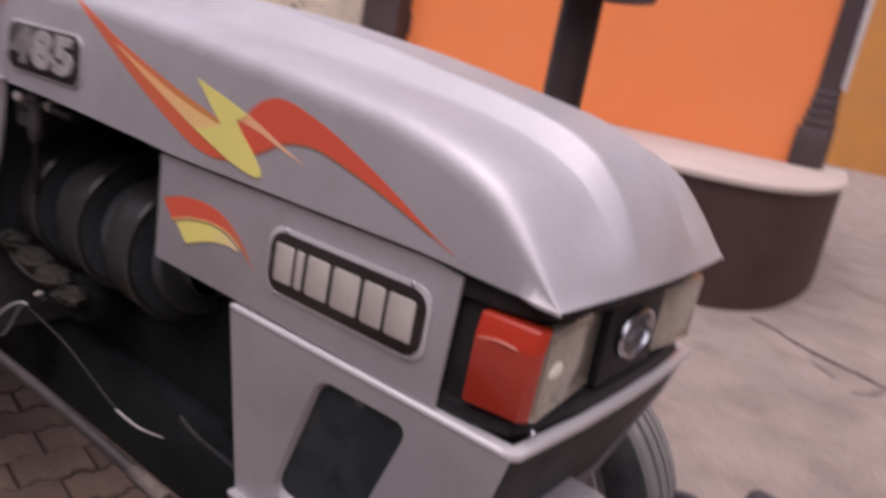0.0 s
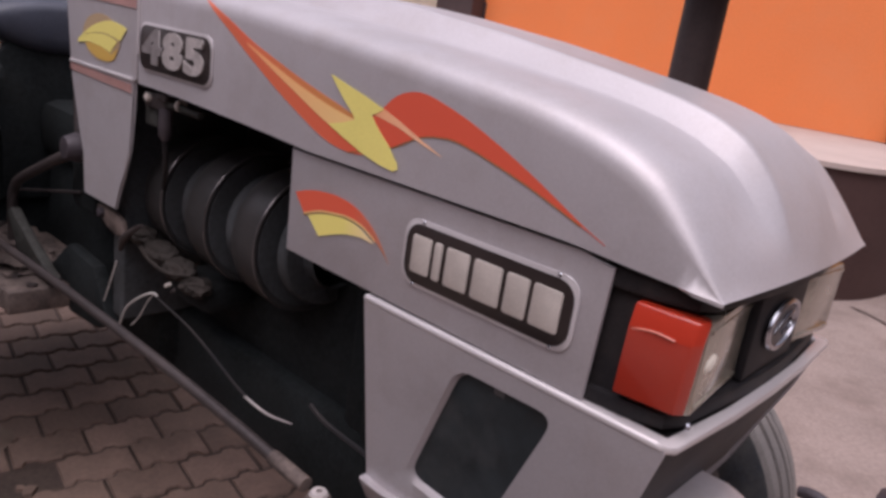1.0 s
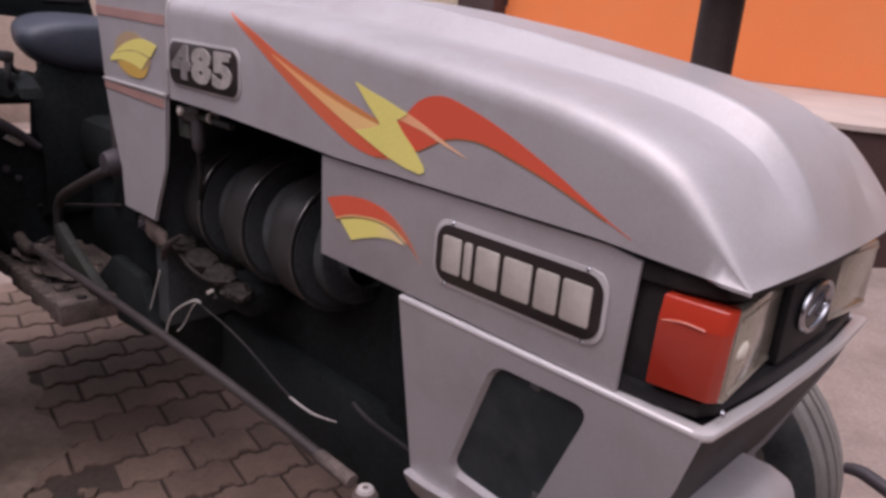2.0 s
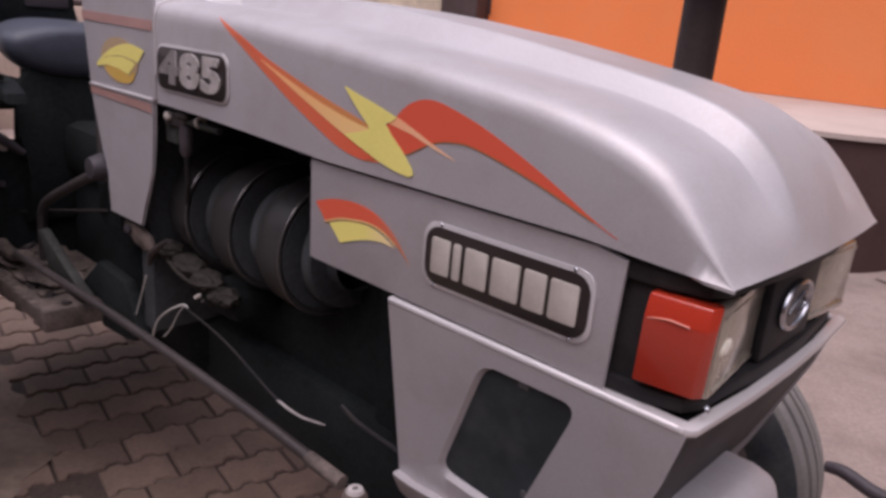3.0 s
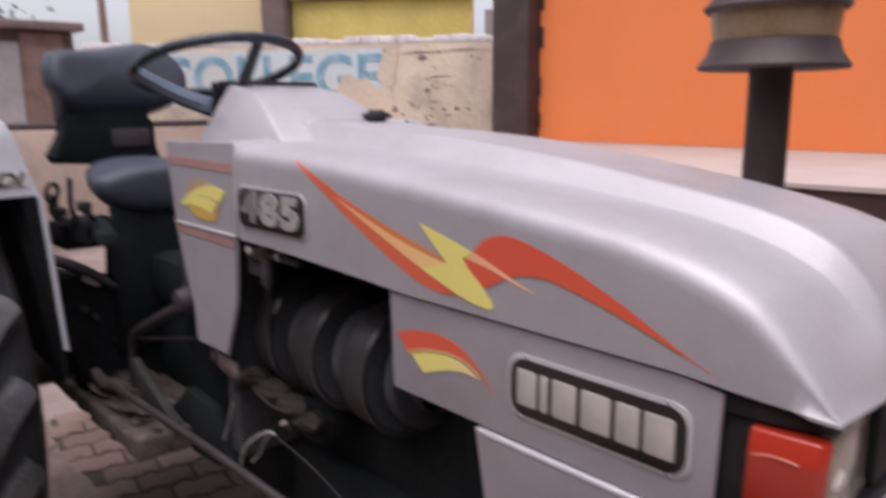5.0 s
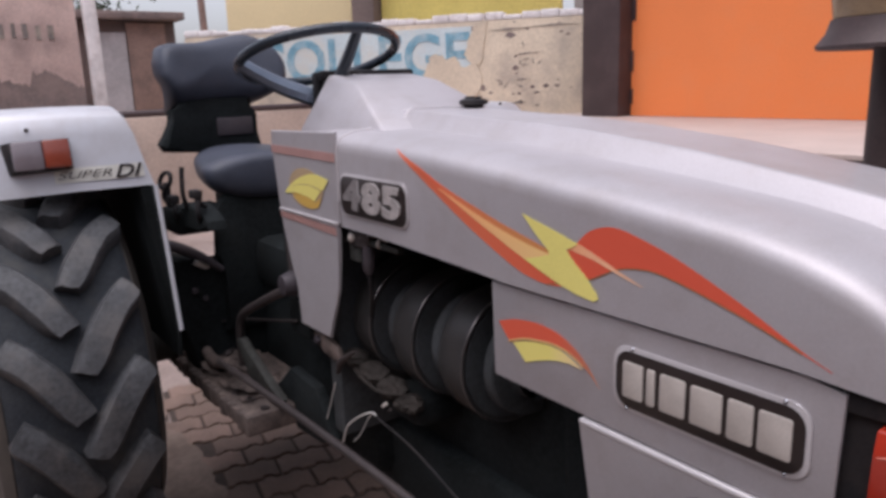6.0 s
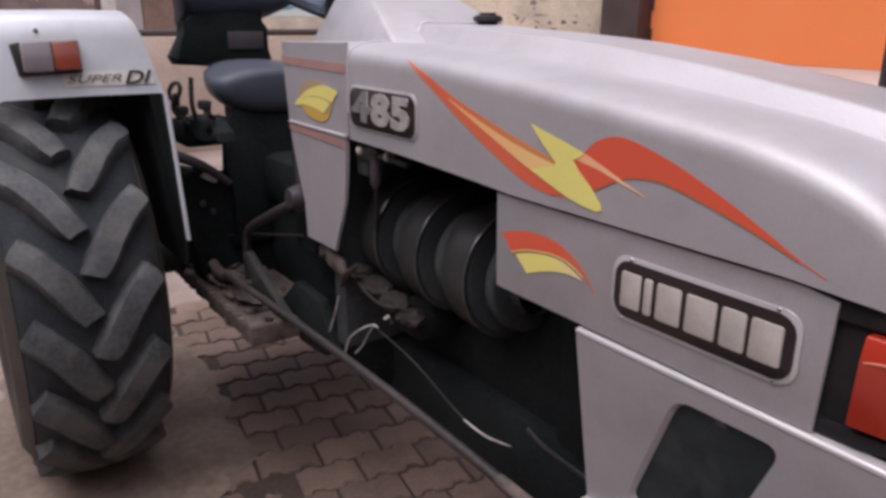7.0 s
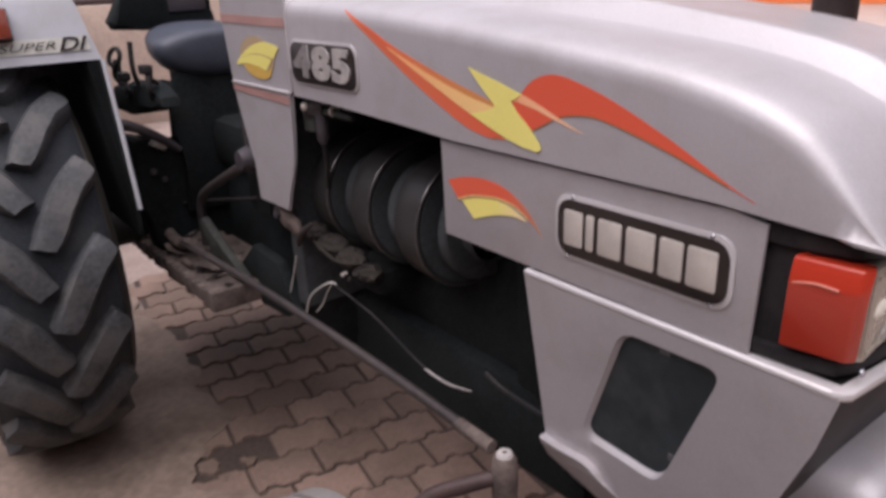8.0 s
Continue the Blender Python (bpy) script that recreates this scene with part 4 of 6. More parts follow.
def lower_cowl():
    """Lower grille box with its ledge, leaning front and meshed openings."""
    sides = [(-0.382, 0.978), (0.109, 0.978), (0.094, 0.90), (0.072, 0.83), (0.045, 0.74), (0.02, 0.68), (-0.06, 0.655), (-0.185, 0.660), (-0.22, 0.690), (-0.333, 0.692)]
    hole = [(-0.185, 0.947), (-0.030, 0.949), (-0.102, 0.738), (-0.250, 0.746)]

    def soft(poly, r=0.018, n=4):
        out = []
        k = len(poly)
        for i in range(k):
            p, a, b = Vector(poly[i]), Vector(poly[i - 1]), Vector(poly[(i + 1) % k])
            s, e = p + (a - p).normalized() * r, p + (b - p).normalized() * r
            for j in range(n + 1):
                t = j / n
                out.append(tuple((1 - t) ** 2 * s + 2 * t * (1 - t) * p + t * t * e))
        return out
    rim = soft(hole, 0.028, 5)
    mid_x, mid_z = (sum(p[i] for p in hole) / 4 for i in (0, 1))
    deep = rim
    rim = [(mid_x - 0.003 + (x - mid_x) * 1.05, mid_z - 0.003 + (z - mid_z) * 1.045) for x, z in deep]
    def tucked(bm, s):
        """Leans the panel in towards its foot."""
        for v in bm.verts:
            d = 0.12 * max(0.0, 0.975 - v.co.z)
            v.co = Vector((v.co.x - 0.85 * d, v.co.y - s * d, v.co.z - 0.8 * d))
        return bm

    for s in (-1, 1):
        y = s * 0.283
        bm = BM()
        # flank with the opening cut through it
        k = len(rim)
        ro = [bm.verts.new((x, y, z)) for x, z in soft(sides, 0.006, 2)]
        ri = [bm.verts.new((x, y, z)) for x, z in rim]
        rb = [bm.verts.new((x, y - s * 0.008, z)) for x, z in deep]
        loops = [bm.edges.new((ro[i], ro[(i + 1) % len(ro)])) for i in range(len(ro))] + [bm.edges.new((ri[i], ri[(i + 1) % k])) for i in range(k)]
        bmesh.ops.triangle_fill(bm, use_beauty=True, edges=loops)
        for i in range(k):
            j = (i + 1) % k
            bm.faces.new((ri[i], ri[j], rb[j], rb[i]))
        flank = part("lower_panel", tucked(bm, s), SILVER, tractor, "silver lower panel with a meshed opening")
        so = flank.modifiers.new("sheet", "SOLIDIFY")
        so.thickness, so.offset = 0.003, 0
        part("mesh_screen", tucked(prism(BM(), rim, min(y - s * 0.012, y - s * 0.0085), max(y - s * 0.012, y - s * 0.0085)), s), MESH_SCREEN, flank, "dark fine mesh screen")
        if s < 0:
            for x, z, w in ((-0.128, 0.935, 0.017), (-0.098, 0.775, 0.010)):
                part("screen_tab", tucked(box(BM(), x, x + w, y + 0.0065, y + 0.0082, z, z + 0.012, 0.0008), s), MESH_TAB, flank, "bent pale mesh tab")
        y0, y1 = (-0.2855, -0.262) if s < 0 else (0.262, 0.2855)
        # Ledge in the lighter silver, its lit top put into the colour.
        part("ledge", box(BM(), -0.384, 0.105, y0, y1, 0.9726, 0.9836, 0.0045, segments=3), SILVER_EDGE, tractor, "rounded silver ledge, lightened as if lit")
        y0, y1 = (-0.300, -0.262) if s < 0 else (0.262, 0.300)
        fold = spline([(-0.337, 0.698), (-0.29, 0.696), (-0.242, 0.699), (-0.219, 0.693), (-0.203, 0.676), (-0.18, 0.662), (-0.10, 0.655), (0.0, 0.653)], 4)
        bm = prism(BM(), fold + [(0.0, 0.60), (-0.17, 0.60), (-0.25, 0.632), (-0.333, 0.655)], y0, y1, 0.005)
        for v in bm.verts:
            v.co.y *= 1 - 0.10 * max(0.0, min(1.0, (0.69 - v.co.z) / 0.06))
        part("lower_flange", tucked(bm, s), SILVER, tractor, "silver folded lower flange")
    # the ledge across the nose and the leaning black grille below
    bm = BM()
    run = [(0.098, -0.2855), (0.110, -0.283), (0.117, -0.274), (0.124, -0.13), (0.126, 0), (0.124, 0.13), (0.117, 0.274), (0.110, 0.283), (0.098, 0.2855)]
    inn = [(x - 0.013, y * 0.972) for x, y in run]
    prism(bm, run + inn[::-1], 0.973, 0.984, 0.004, axis="z")
    part("front_ledge", bm, SILVER_EDGE, tractor, "silver ledge round the nose, lightened as if lit")
    bm = BM()
    prof = [(0.106, 0.972), (0.086, 0.90), (0.056, 0.82), (0.020, 0.73), (-0.03, 0.69), (-0.06, 0.69), (-0.06, 0.972)]
    prism(bm, prof, -0.276, 0.276, 0.003)
    for v in bm.verts:
        v.co.y *= 1 - 0.55 * max(0.0, 0.975 - v.co.z)
    part("front_grille", bm, BLACK_PLASTIC, tractor, "dark leaning front panel under the ledge")
    bm = BM()
    box(bm, -0.30, 0.132, -0.132, 0.132, 0.48, 0.770, 0.055, segments=6)
    fr = part("front_bracket", bm, SILVER, tractor, "rounded silver front support casting")
    part("bracket_rib", box(BM(), 0.116, 0.138, -0.07, 0.07, 0.53, 0.66, 0.012), SILVER, fr)


def rear_cowl():
    """Dash side panels behind the bonnet and the instrument hump."""
    for s in (-1, 1):
        out = [(-1.118, 1.392), (-1.118, 1.186), (-1.132, 1.181), (-1.135, 1.095), (-1.144, 1.03), (-1.150, 1.008), (-1.166, 0.978), (-1.188, 0.942), (-1.203, 0.890), (-1.368, 0.888), (-1.370, 0.985), (-1.398, 1.04), (-1.437, 1.14), (-1.443, 1.183), (-1.472, 1.345), (-1.470, 1.385)]
        y0, y1 = sorted((s * 0.289, s * 0.281))
        pa = part("dash_side_panel", prism(BM(), out, y0, y1, 0.003), SILVER, tractor, "silver dash side panel with faded stripes", sharp=14)
        if s < 0:
            decal("faded_stripe", [(-1.467, 1.329), (-1.122, 1.325), (-1.122, 1.345), (-1.470, 1.349)], -0.2896, PINK, pa, "faded red stripe", 0.0015)
            decal("faded_stripe", [(-1.440, 1.164), (-1.136, 1.156), (-1.136, 1.174), (-1.441, 1.180)], -0.2896, PINK, pa, "faded red stripe", 0.0015)
            disc = [(-1.283 + 0.092 * math.cos(a), 1.252 + 0.049 * math.sin(a)) for a in np.linspace(0, 2 * math.pi, 33)[:-1]]
            decal("amber_disc", disc, -0.2896, AMBER_FADED, pa, "faded amber disc decal", 0.0008)
            decal("amber_curl", spline([(-1.36, 1.232), (-1.31, 1.238), (-1.262, 1.229), (-1.232, 1.222)], 4) + spline([(-1.205, 1.236), (-1.215, 1.215), (-1.25, 1.205), (-1.30, 1.208), (-1.34, 1.220)], 4), -0.2904, AMBER, pa, "amber lower half of the curl", 0.0005)
            decal("yellow_curl", spline([(-1.398, 1.229), (-1.39, 1.241), (-1.321, 1.273), (-1.243, 1.290), (-1.186, 1.287), (-1.159, 1.281)], 4) + spline([(-1.189, 1.2545), (-1.246, 1.2615), (-1.291, 1.2615), (-1.355, 1.2525)], 4), -0.2910, YELLOW, pa, "yellow upper band of the curl", 0.0005)
            decal("yellow_curl", spline([(-1.398, 1.229), (-1.355, 1.2505), (-1.291, 1.2595), (-1.246, 1.2595), (-1.200, 1.252)], 4) + spline([(-1.235, 1.225), (-1.279, 1.233), (-1.341, 1.237)], 4), -0.2910, YELLOW, pa, "yellow lower band of the curl", 0.0005)
            part("panel_rib", box(BM(), -1.443, -1.131, -0.2935, -0.285, 1.181, 1.188, 0.002), SILVER_EDGE, pa)
    bm = BM()
    secs = []
    for x, drop in ((-1.117, 0.0), (-1.25, 0.003), (-1.38, 0.012), (-1.475, 0.026)):
        secs.append([bm.verts.new((x, y, max(z - drop, 1.30))) for _, y, z in bonnet_section(-1.112) if z > 1.30])
    for a, b in zip(secs, secs[1:]):
        for i in range(len(a) - 1):
            bm.faces.new((a[i], a[i + 1], b[i + 1], b[i]))
    ob = part("dash_top", bm, SILVER, tractor, sharp=50)
    so = ob.modifiers.new("sheet", "SOLIDIFY")
    so.thickness, so.offset = 0.004, -1
    part("seam_bead", tube(BM(), [(-1.1145, y * 1.004, z + 0.001) for _, y, z in bonnet_section(-1.112)[1:-1]], 0.003, 8, 0), SILVER_EDGE, ob)
    bm = BM()
    pts = [(-1.49, -0.20, 1.375), (-1.49, 0.20, 1.375), (-1.05, 0.20, 1.385), (-1.05, -0.20, 1.385), (-1.437, -0.13, 1.52), (-1.437, 0.13, 1.52), (-1.30, 0.125, 1.50), (-1.30, -0.125, 1.50)]
    vs = [bm.verts.new(p) for p in pts]
    fs = [bm.faces.new([vs[i] for i in q]) for q in ((3, 2, 1, 0), (4, 5, 1, 0), (5, 6, 2, 1), (6, 7, 3, 2), (7, 4, 0, 3), (7, 6, 5, 4))]
    rounded(bm, fs, 0.008, 2)
    hump = part("instrument_hump", bm, SILVER, tractor, "silver wedge-shaped instrument housing")
    bm = BM()
    box(bm, -1.475, -1.44, -0.145, 0.145, 1.505, 1.532, 0.008)
    box(bm, -1.50, -1.47, -0.15, 0.15, 1.42, 1.53, 0.01)
    part("instrument_binnacle", bm, BLACK_PLASTIC, hump, "black instrument panel rim")
    cap = part("filler_cap", lathe(BM(), [(0, 0.026), (0.022, 0.026), (0.034, 0.022), (0.036, 0.013), (0.024, 0.009), (0.022, -0.012), (0, -0.012)], pose(-1.075, 0.07, 1.425), 20), BLACK_PLASTIC, tractor, "black filler cap")
    part("cap_tab", box(BM(), -1.095, -1.055, 0.058, 0.082, 1.449, 1.456, 0.003), BLACK_PLASTIC, cap)


def precleaner():
    x, y = -0.188, 0.205
    pipe = part("intake_pipe", lathe(BM(), [(0.034, 1.24), (0.034, 1.53), (0.029, 1.53), (0.029, 1.24)], pose(x, y, 0), 28, closed=True), PIPE_BLACK, tractor, "dark brown upright intake pipe")
    m = pose(x, y, 0)
    part("skirt", lathe(BM(), [(0.038, 1.528), (0.114, 1.520), (0.117, 1.526), (0.103, 1.545), (0.097, 1.566), (0.03, 1.568)], m, 36), CAP_BROWN, pipe, "flared brown skirt")
    part("bowl", lathe(BM(), [(0.03, 1.567), (0.094, 1.567), (0.097, 1.59), (0.100, 1.615), (0.03, 1.615)], m, 36), BOWL, pipe, "dusty amber collecting bowl")
    part("cap", lathe(BM(), [(0.05, 1.614), (0.108, 1.612), (0.112, 1.618), (0.10, 1.632), (0.088, 1.66), (0.06, 1.682), (0, 1.69)], m, 36), CAP_BROWN, pipe, "domed brown cap")
    part("pipe_collar", lathe(BM(), [(0.035, 1.312), (0.040, 1.312), (0.040, 1.320), (0.035, 1.326)], m, 28), PIPE_BLACK, pipe)


def steering():
    c = Vector((-1.545, -0.100, 1.570))
    m = Matrix.Translation(c) @ Matrix.Rotation(radians(-17), 4, "Y")
    wh = part("steering_wheel", ring(BM(), 0.217, 0.0135, m, 56, 12), WHEEL_RIM, tractor, "black three-spoke steering wheel")
    hub = m @ Vector((0.0, 0, -0.125))
    for a in (257, 4, 131):
        e = m @ Vector((0.214 * math.cos(radians(a)), 0.214 * math.sin(radians(a)), 0))
        mid = (Vector(e) * 0.55 + hub * 0.45) + Vector((0, 0, -0.012))
        part("spoke", tube(BM(), [tuple(hub), tuple(mid), tuple(e)], [0.026, 0.023, 0.018] if a == 257 else [0.02, 0.016, 0.013], 8), WHEEL_RIM if a != 257 else BLUE_STEEL, wh)
    part("hub", lathe(BM(), [(0, 0.012), (0.035, 0.01), (0.042, -0.01), (0.03, -0.035), (0, -0.035)], Matrix.Translation(hub) @ Matrix.Rotation(radians(-17), 4, "Y"), 20), WHEEL_RIM, wh)
    part("steering_column", tube(BM(), [tuple(hub), (-1.47, -0.06, 1.40), (-1.40, -0.05, 1.20)], 0.022, 12, 4), BLUE_STEEL, tractor, "blue-grey steering column")


def seat():
    out = spline([(-0.312, 1.637), (-0.275, 1.655), (-0.159, 1.662), (-0.06, 1.682), (0.012, 1.690), (0.072, 1.670), (0.118, 1.63), (0.142, 1.57), (0.128, 1.50), (0.078, 1.458), (0.013, 1.425), (-0.05, 1.403), (-0.16, 1.400), (-0.250, 1.408), (-0.282, 1.465), (-0.300, 1.51), (-0.320, 1.545), (-0.324, 1.59)], 3)
    bm = BM()
    rings = []
    for x, k in ((-2.47, 0.80), (-2.45, 0.93), (-2.42, 1.0), (-2.355, 1.0), (-2.335, 0.985), (-2.318, 0.95), (-2.306, 0.89), (-2.299, 0.78), (-2.296, 0.62), (-2.295, 0.35)):
        rings.append([bm.verts.new((x, -0.09 + (y + 0.09) * (1 - (1 - k) * 0.6), 1.56 + (z - 1.56) * k)) for y, z in out])
    for a, b in zip(rings, rings[1:]):
        for i in range(len(out)):
            bm.faces.new((a[i], a[(i + 1) % len(out)], b[(i + 1) % len(out)], b[i]))
    bm.faces.new(rings[0])
    bm.faces.new(rings[-1][::-1])
    # wings curve forward, the foot tucks under
    for v in bm.verts:
        v.co.x += 0.05 * ((v.co.y + 0.09) / 0.25) ** 2 - 0.16 * (max(0.0, 1.515 - v.co.z) / 0.115) ** 1.6 - 0.26 * max(0.0, v.co.z - 1.45)
        v.co.y += 0.06 * max(0.0, v.co.z - 1.45)
    back = part("seat_backrest", bm, SEAT_VINYL, tractor, "padded black vinyl backrest", sharp=80)
    part("backrest_piping", tube(BM(), [(-2.338, -0.275, 1.60), (-2.352, -0.22, 1.632), (-2.354, -0.09, 1.640), (-2.353, 0.06, 1.658)], 0.004, 8, 4), BLACK_PLASTIC, back)
    bm = BM()
    prism(bm, [(-0.255, 1.47), (-0.262, 1.415), (-0.284, 1.384), (-0.332, 1.306), (-0.318, 1.280), (-0.207, 1.272), (-0.02, 1.272), (0.044, 1.272), (0.030, 1.334), (0.002, 1.40), (0.01, 1.47)], -2.42, -2.335, 0.02, axis="x")
    shell = part("seat_shell", bm, SHADE_BLACK, tractor, "black pressed seat shell")
    part("shell_plate", box(BM(), -2.336, -2.326, -0.132, 0.004, 1.328, 1.392, 0.008), PURPLE_STEEL, shell, "dull grey hinge plate")
    # cushion: a rounded pad, deepest in the middle
    bm = BM()
    rings = []
    for x, k in ((-2.37, 0.72), (-2.355, 0.88), (-2.32, 0.97), (-2.25, 1.0), (-2.05, 1.0), (-1.985, 0.985), (-1.945, 0.93), (-1.920, 0.83), (-1.908, 0.68), (-1.903, 0.45)):
        pts = []
        for i in range(32):
            a = 2 * math.pi * i / 32
            c, d = math.cos(a), math.sin(a)
            y = 0.230 * math.copysign(abs(c) ** 0.80, c)
            z = (0.062 if d > 0 else 0.104) * math.copysign(abs(d) ** 0.9, d)
            pts.append(bm.verts.new((x, -0.085 + y * (0.35 + 0.65 * k) * (1.07 + 1.05 * (x + 1.93)), 1.236 + z * k)))
        rings.append(pts)
    for a, b in zip(rings, rings[1:]):
        for i in range(32):
            bm.faces.new((a[i], b[i], b[(i + 1) % 32], a[(i + 1) % 32]))
    bm.faces.new(rings[0])
    bm.faces.new(rings[-1][::-1])
    bmesh.ops.recalc_face_normals(bm, faces=bm.faces)
    cushion = part("seat_cushion", bm, SEAT_VINYL, tractor, "glossy black vinyl seat cushion", sharp=80)
    part("cushion_bracket", box(BM(), -1.99, -1.93, 0.02, 0.09, 1.288, 1.315, 0.008), BLACK_PLASTIC, cushion)
    bm = BM()
    prism(bm, [(-0.262, 1.175), (-0.302, 1.12), (-0.312, 0.97), (-0.275, 0.90), (-0.30, 0.72), (0.22, 0.72), (0.20, 1.175)], -1.965, -1.93, 0.012, axis="x")
    part("seat_pedestal", bm, SHADE_BLACK, tractor, "black seat pedestal")
    part("pedestal_back", box(BM(), -2.30, -1.966, -0.18, 0.18, 0.72, 1.17, 0.02), SHADE_BLACK, tractor)


def engine():
    bm = BM()
    # Block in the deepened black, which carries the bay's shade.
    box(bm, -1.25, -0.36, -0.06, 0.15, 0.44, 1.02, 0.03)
    blk = part("engine_block", bm, SHADE_BLACK, tractor, "engine block, its black deepened for shade")
    for i, x in enumerate((-1.212, -1.032, -0.852)):
        cy, cz, r = -0.085, 0.925, 0.142
        m = Matrix.Translation((x, cy, cz)) @ X_AXIS
        w = 0.100
        dr = part("cooling_drum", lathe(BM(), [(0, 0), (r - 0.03, 0), (r - 0.006, 0.008), (r, 0.02), (r + 0.001, w * 0.5), (r, w - 0.010), (r + 0.003, w - 0.006), (r + 0.003, w - 0.001), (r - 0.001, w), (r - 0.006, w - 0.004), (0, w - 0.006)], m, 52), DRUM, tractor, "round black cylinder cooling shroud")
        # Faces and necks sit deep; their grey is lightened against the shade.
        part("shroud_face", lathe(BM(), [(0, w - 0.003), (r - 0.010, w - 0.0025), (r - 0.008, w - 0.005), (0, w - 0.006)], m, 44), LIFTED_GREY, dr, "shroud face in lightened engine grey")
        # Bright thin ring that stands for the glint on the drum's edge.
        part("drum_rim", ring(BM(), r + 0.0015, 0.0022, m @ pose(0, 0, w - 0.003), 52, 6), GLINT_EDGE, dr, "shroud edge brightened for its glint")
        part("drum_neck", lathe(BM(), [(r - 0.06, w - 0.004), (r - 0.055, w + 0.022), (r - 0.032, w + 0.026), (r - 0.030, w + 0.050), (r - 0.034, w + 0.054), (r - 0.07, w + 0.056), (r - 0.075, w + 0.08)], m, 44), LIFTED_GREY, dr, "narrower ribbed neck")
    # Black boxes added to fill the void that lies in shade.
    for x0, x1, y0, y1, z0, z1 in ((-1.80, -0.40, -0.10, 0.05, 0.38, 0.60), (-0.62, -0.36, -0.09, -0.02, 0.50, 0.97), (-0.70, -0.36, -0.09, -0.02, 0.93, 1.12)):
        part("shade_fill_case", box(BM(), x0, x1, y0, y1, z0, z1, 0.03), SHADE_BLACK, blk)
    # Same lightened grey, so the bay's shade comes out less dark.
    part("tank_underside", box(BM(), -1.20, -0.40, 0.02, 0.22, 1.02, 1.145, 0.03), LIFTED_GREY, blk, "tank underside in lightened engine grey")
    part("engine_bulkhead", box(BM(), -1.30, -1.24, -0.25, 0.2, 0.60, 1.25, 0.01), LIFTED_GREY, blk)
    # dusty pump with caked dirt, its linkage and pipes below the drums
    pump = part("injection_pump", box(BM(), -1.13, -0.97, -0.195, -0.06, 0.700, 0.770, 0.025), BLACK_MATTE, tractor, "injection pump caked in oily brown dirt")
    for k, (x, z, w, h) in enumerate(((-1.205, 0.824, 0.040, 0.020), (-1.135, 0.803, 0.056, 0.023), (-1.060, 0.785, 0.052, 0.024), (-0.995, 0.768, 0.040, 0.020))):
        part("caked_dirt", lump((x, -0.222 + 0.006 * k, z), (w, 0.032, h), 11 + 3 * k, 0.25), PUMP_DUST, pump, "lumpy crust of oily dirt")
    part("pump_bracket", prism(BM(), [(-1.338, 0.868), (-1.30, 0.873), (-1.248, 0.867), (-1.210, 0.858), (-1.198, 0.828), (-1.235, 0.818), (-1.282, 0.828), (-1.335, 0.848)], -0.272, -0.258, 0.004), RUST, pump, "worn brown bracket plate")
    part("bracket_bolt", lathe(BM(), [(0, 0.012), (0.010, 0.011), (0.012, 0), (0, 0)], pose(-1.305, -0.272, 0.856, 90, 0, 0), 6), PURPLE_STEEL, pump)
    part("spoon_lever", tube(BM(), [(-1.232, -0.262, 0.785), (-1.212, -0.266, 0.812), (-1.188, -0.270, 0.832), (-1.15, -0.272, 0.856), (-1.112, -0.272, 0.878)], [0.006, 0.010, 0.009, 0.006, 0.004], 10), ROD, pump, "curved grey governor lever")
    part("injector_line", tube(BM(), [(-1.16, -0.252, 0.815), (-1.10, -0.256, 0.800), (-1.04, -0.248, 0.790), (-0.98, -0.225, 0.800)], 0.0040, 6), PUMP_DUST, pump)
    part("bright_nut", lathe(BM(), [(0, 0.009), (0.004, 0.008), (0.005, -0.006), (0, -0.006)], pose(-1.006, -0.262, 0.776, 90, 0, 20), 8), BADGE_SILVER, pump, "small bright metal nut")
    part("bright_nut", lathe(BM(), [(0, 0.007), (0.003, 0.006), (0.004, -0.006), (0, -0.006)], pose(-0.985, -0.262, 0.770, 90, 0, 40), 6), ROD, pump)
    tap = part("fuel_tap", box(BM(), -1.118, -1.034, -0.272, -0.245, 1.136, 1.168, 0.006), ROD, tractor, "bright metal fuel tap under the tank")
    part("tap_nut", lathe(BM(), [(0, 0.010), (0.006, 0.009), (0.010, 0.006), (0.0105, 0), (0, 0)], pose(-1.094, -0.272, 1.156, 90, 0, 0), 6), BADGE_SILVER, tap, "bright hexagon nut")
    part("tap_pipe", tube(BM(), [(-1.04, -0.263, 1.153), (-0.915, -0.258, 1.150)], 0.0075, 10, 0), ENGINE, tap)
    part("tap_collar", lathe(BM(), [(0.006, 0.003), (0.0125, 0.003), (0.0125, -0.003), (0.006, -0.003)], pose(-0.986, -0.261, 1.157, 0, 90, 0), 16), BADGE_SILVER, tap, "bright collar")
    part("tap_thumb", box(BM(), -1.058, -1.018, -0.277, -0.266, 1.158, 1.172, 0.003), ROD, tap)
    part("filter_tube", lathe(BM(), [(0, 0.0), (0.013, 0.0), (0.014, -0.03), (0.013, -0.055), (0.006, -0.066), (0, -0.068)], pose(-1.043, -0.262, 1.142), 16), PURPLE_STEEL, tap, "dull clear sediment tube")
    part("tap_plate", box(BM(), -1.130, -1.078, -0.262, -0.254, 1.097, 1.140, 0.003), ENGINE, tap)
    part("fuel_hose", tube(BM(), [(-1.042, -0.262, 1.075), (-1.06, -0.25, 1.02), (-1.10, -0.23, 0.96)], 0.006, 8), BLACK_PLASTIC, tap)
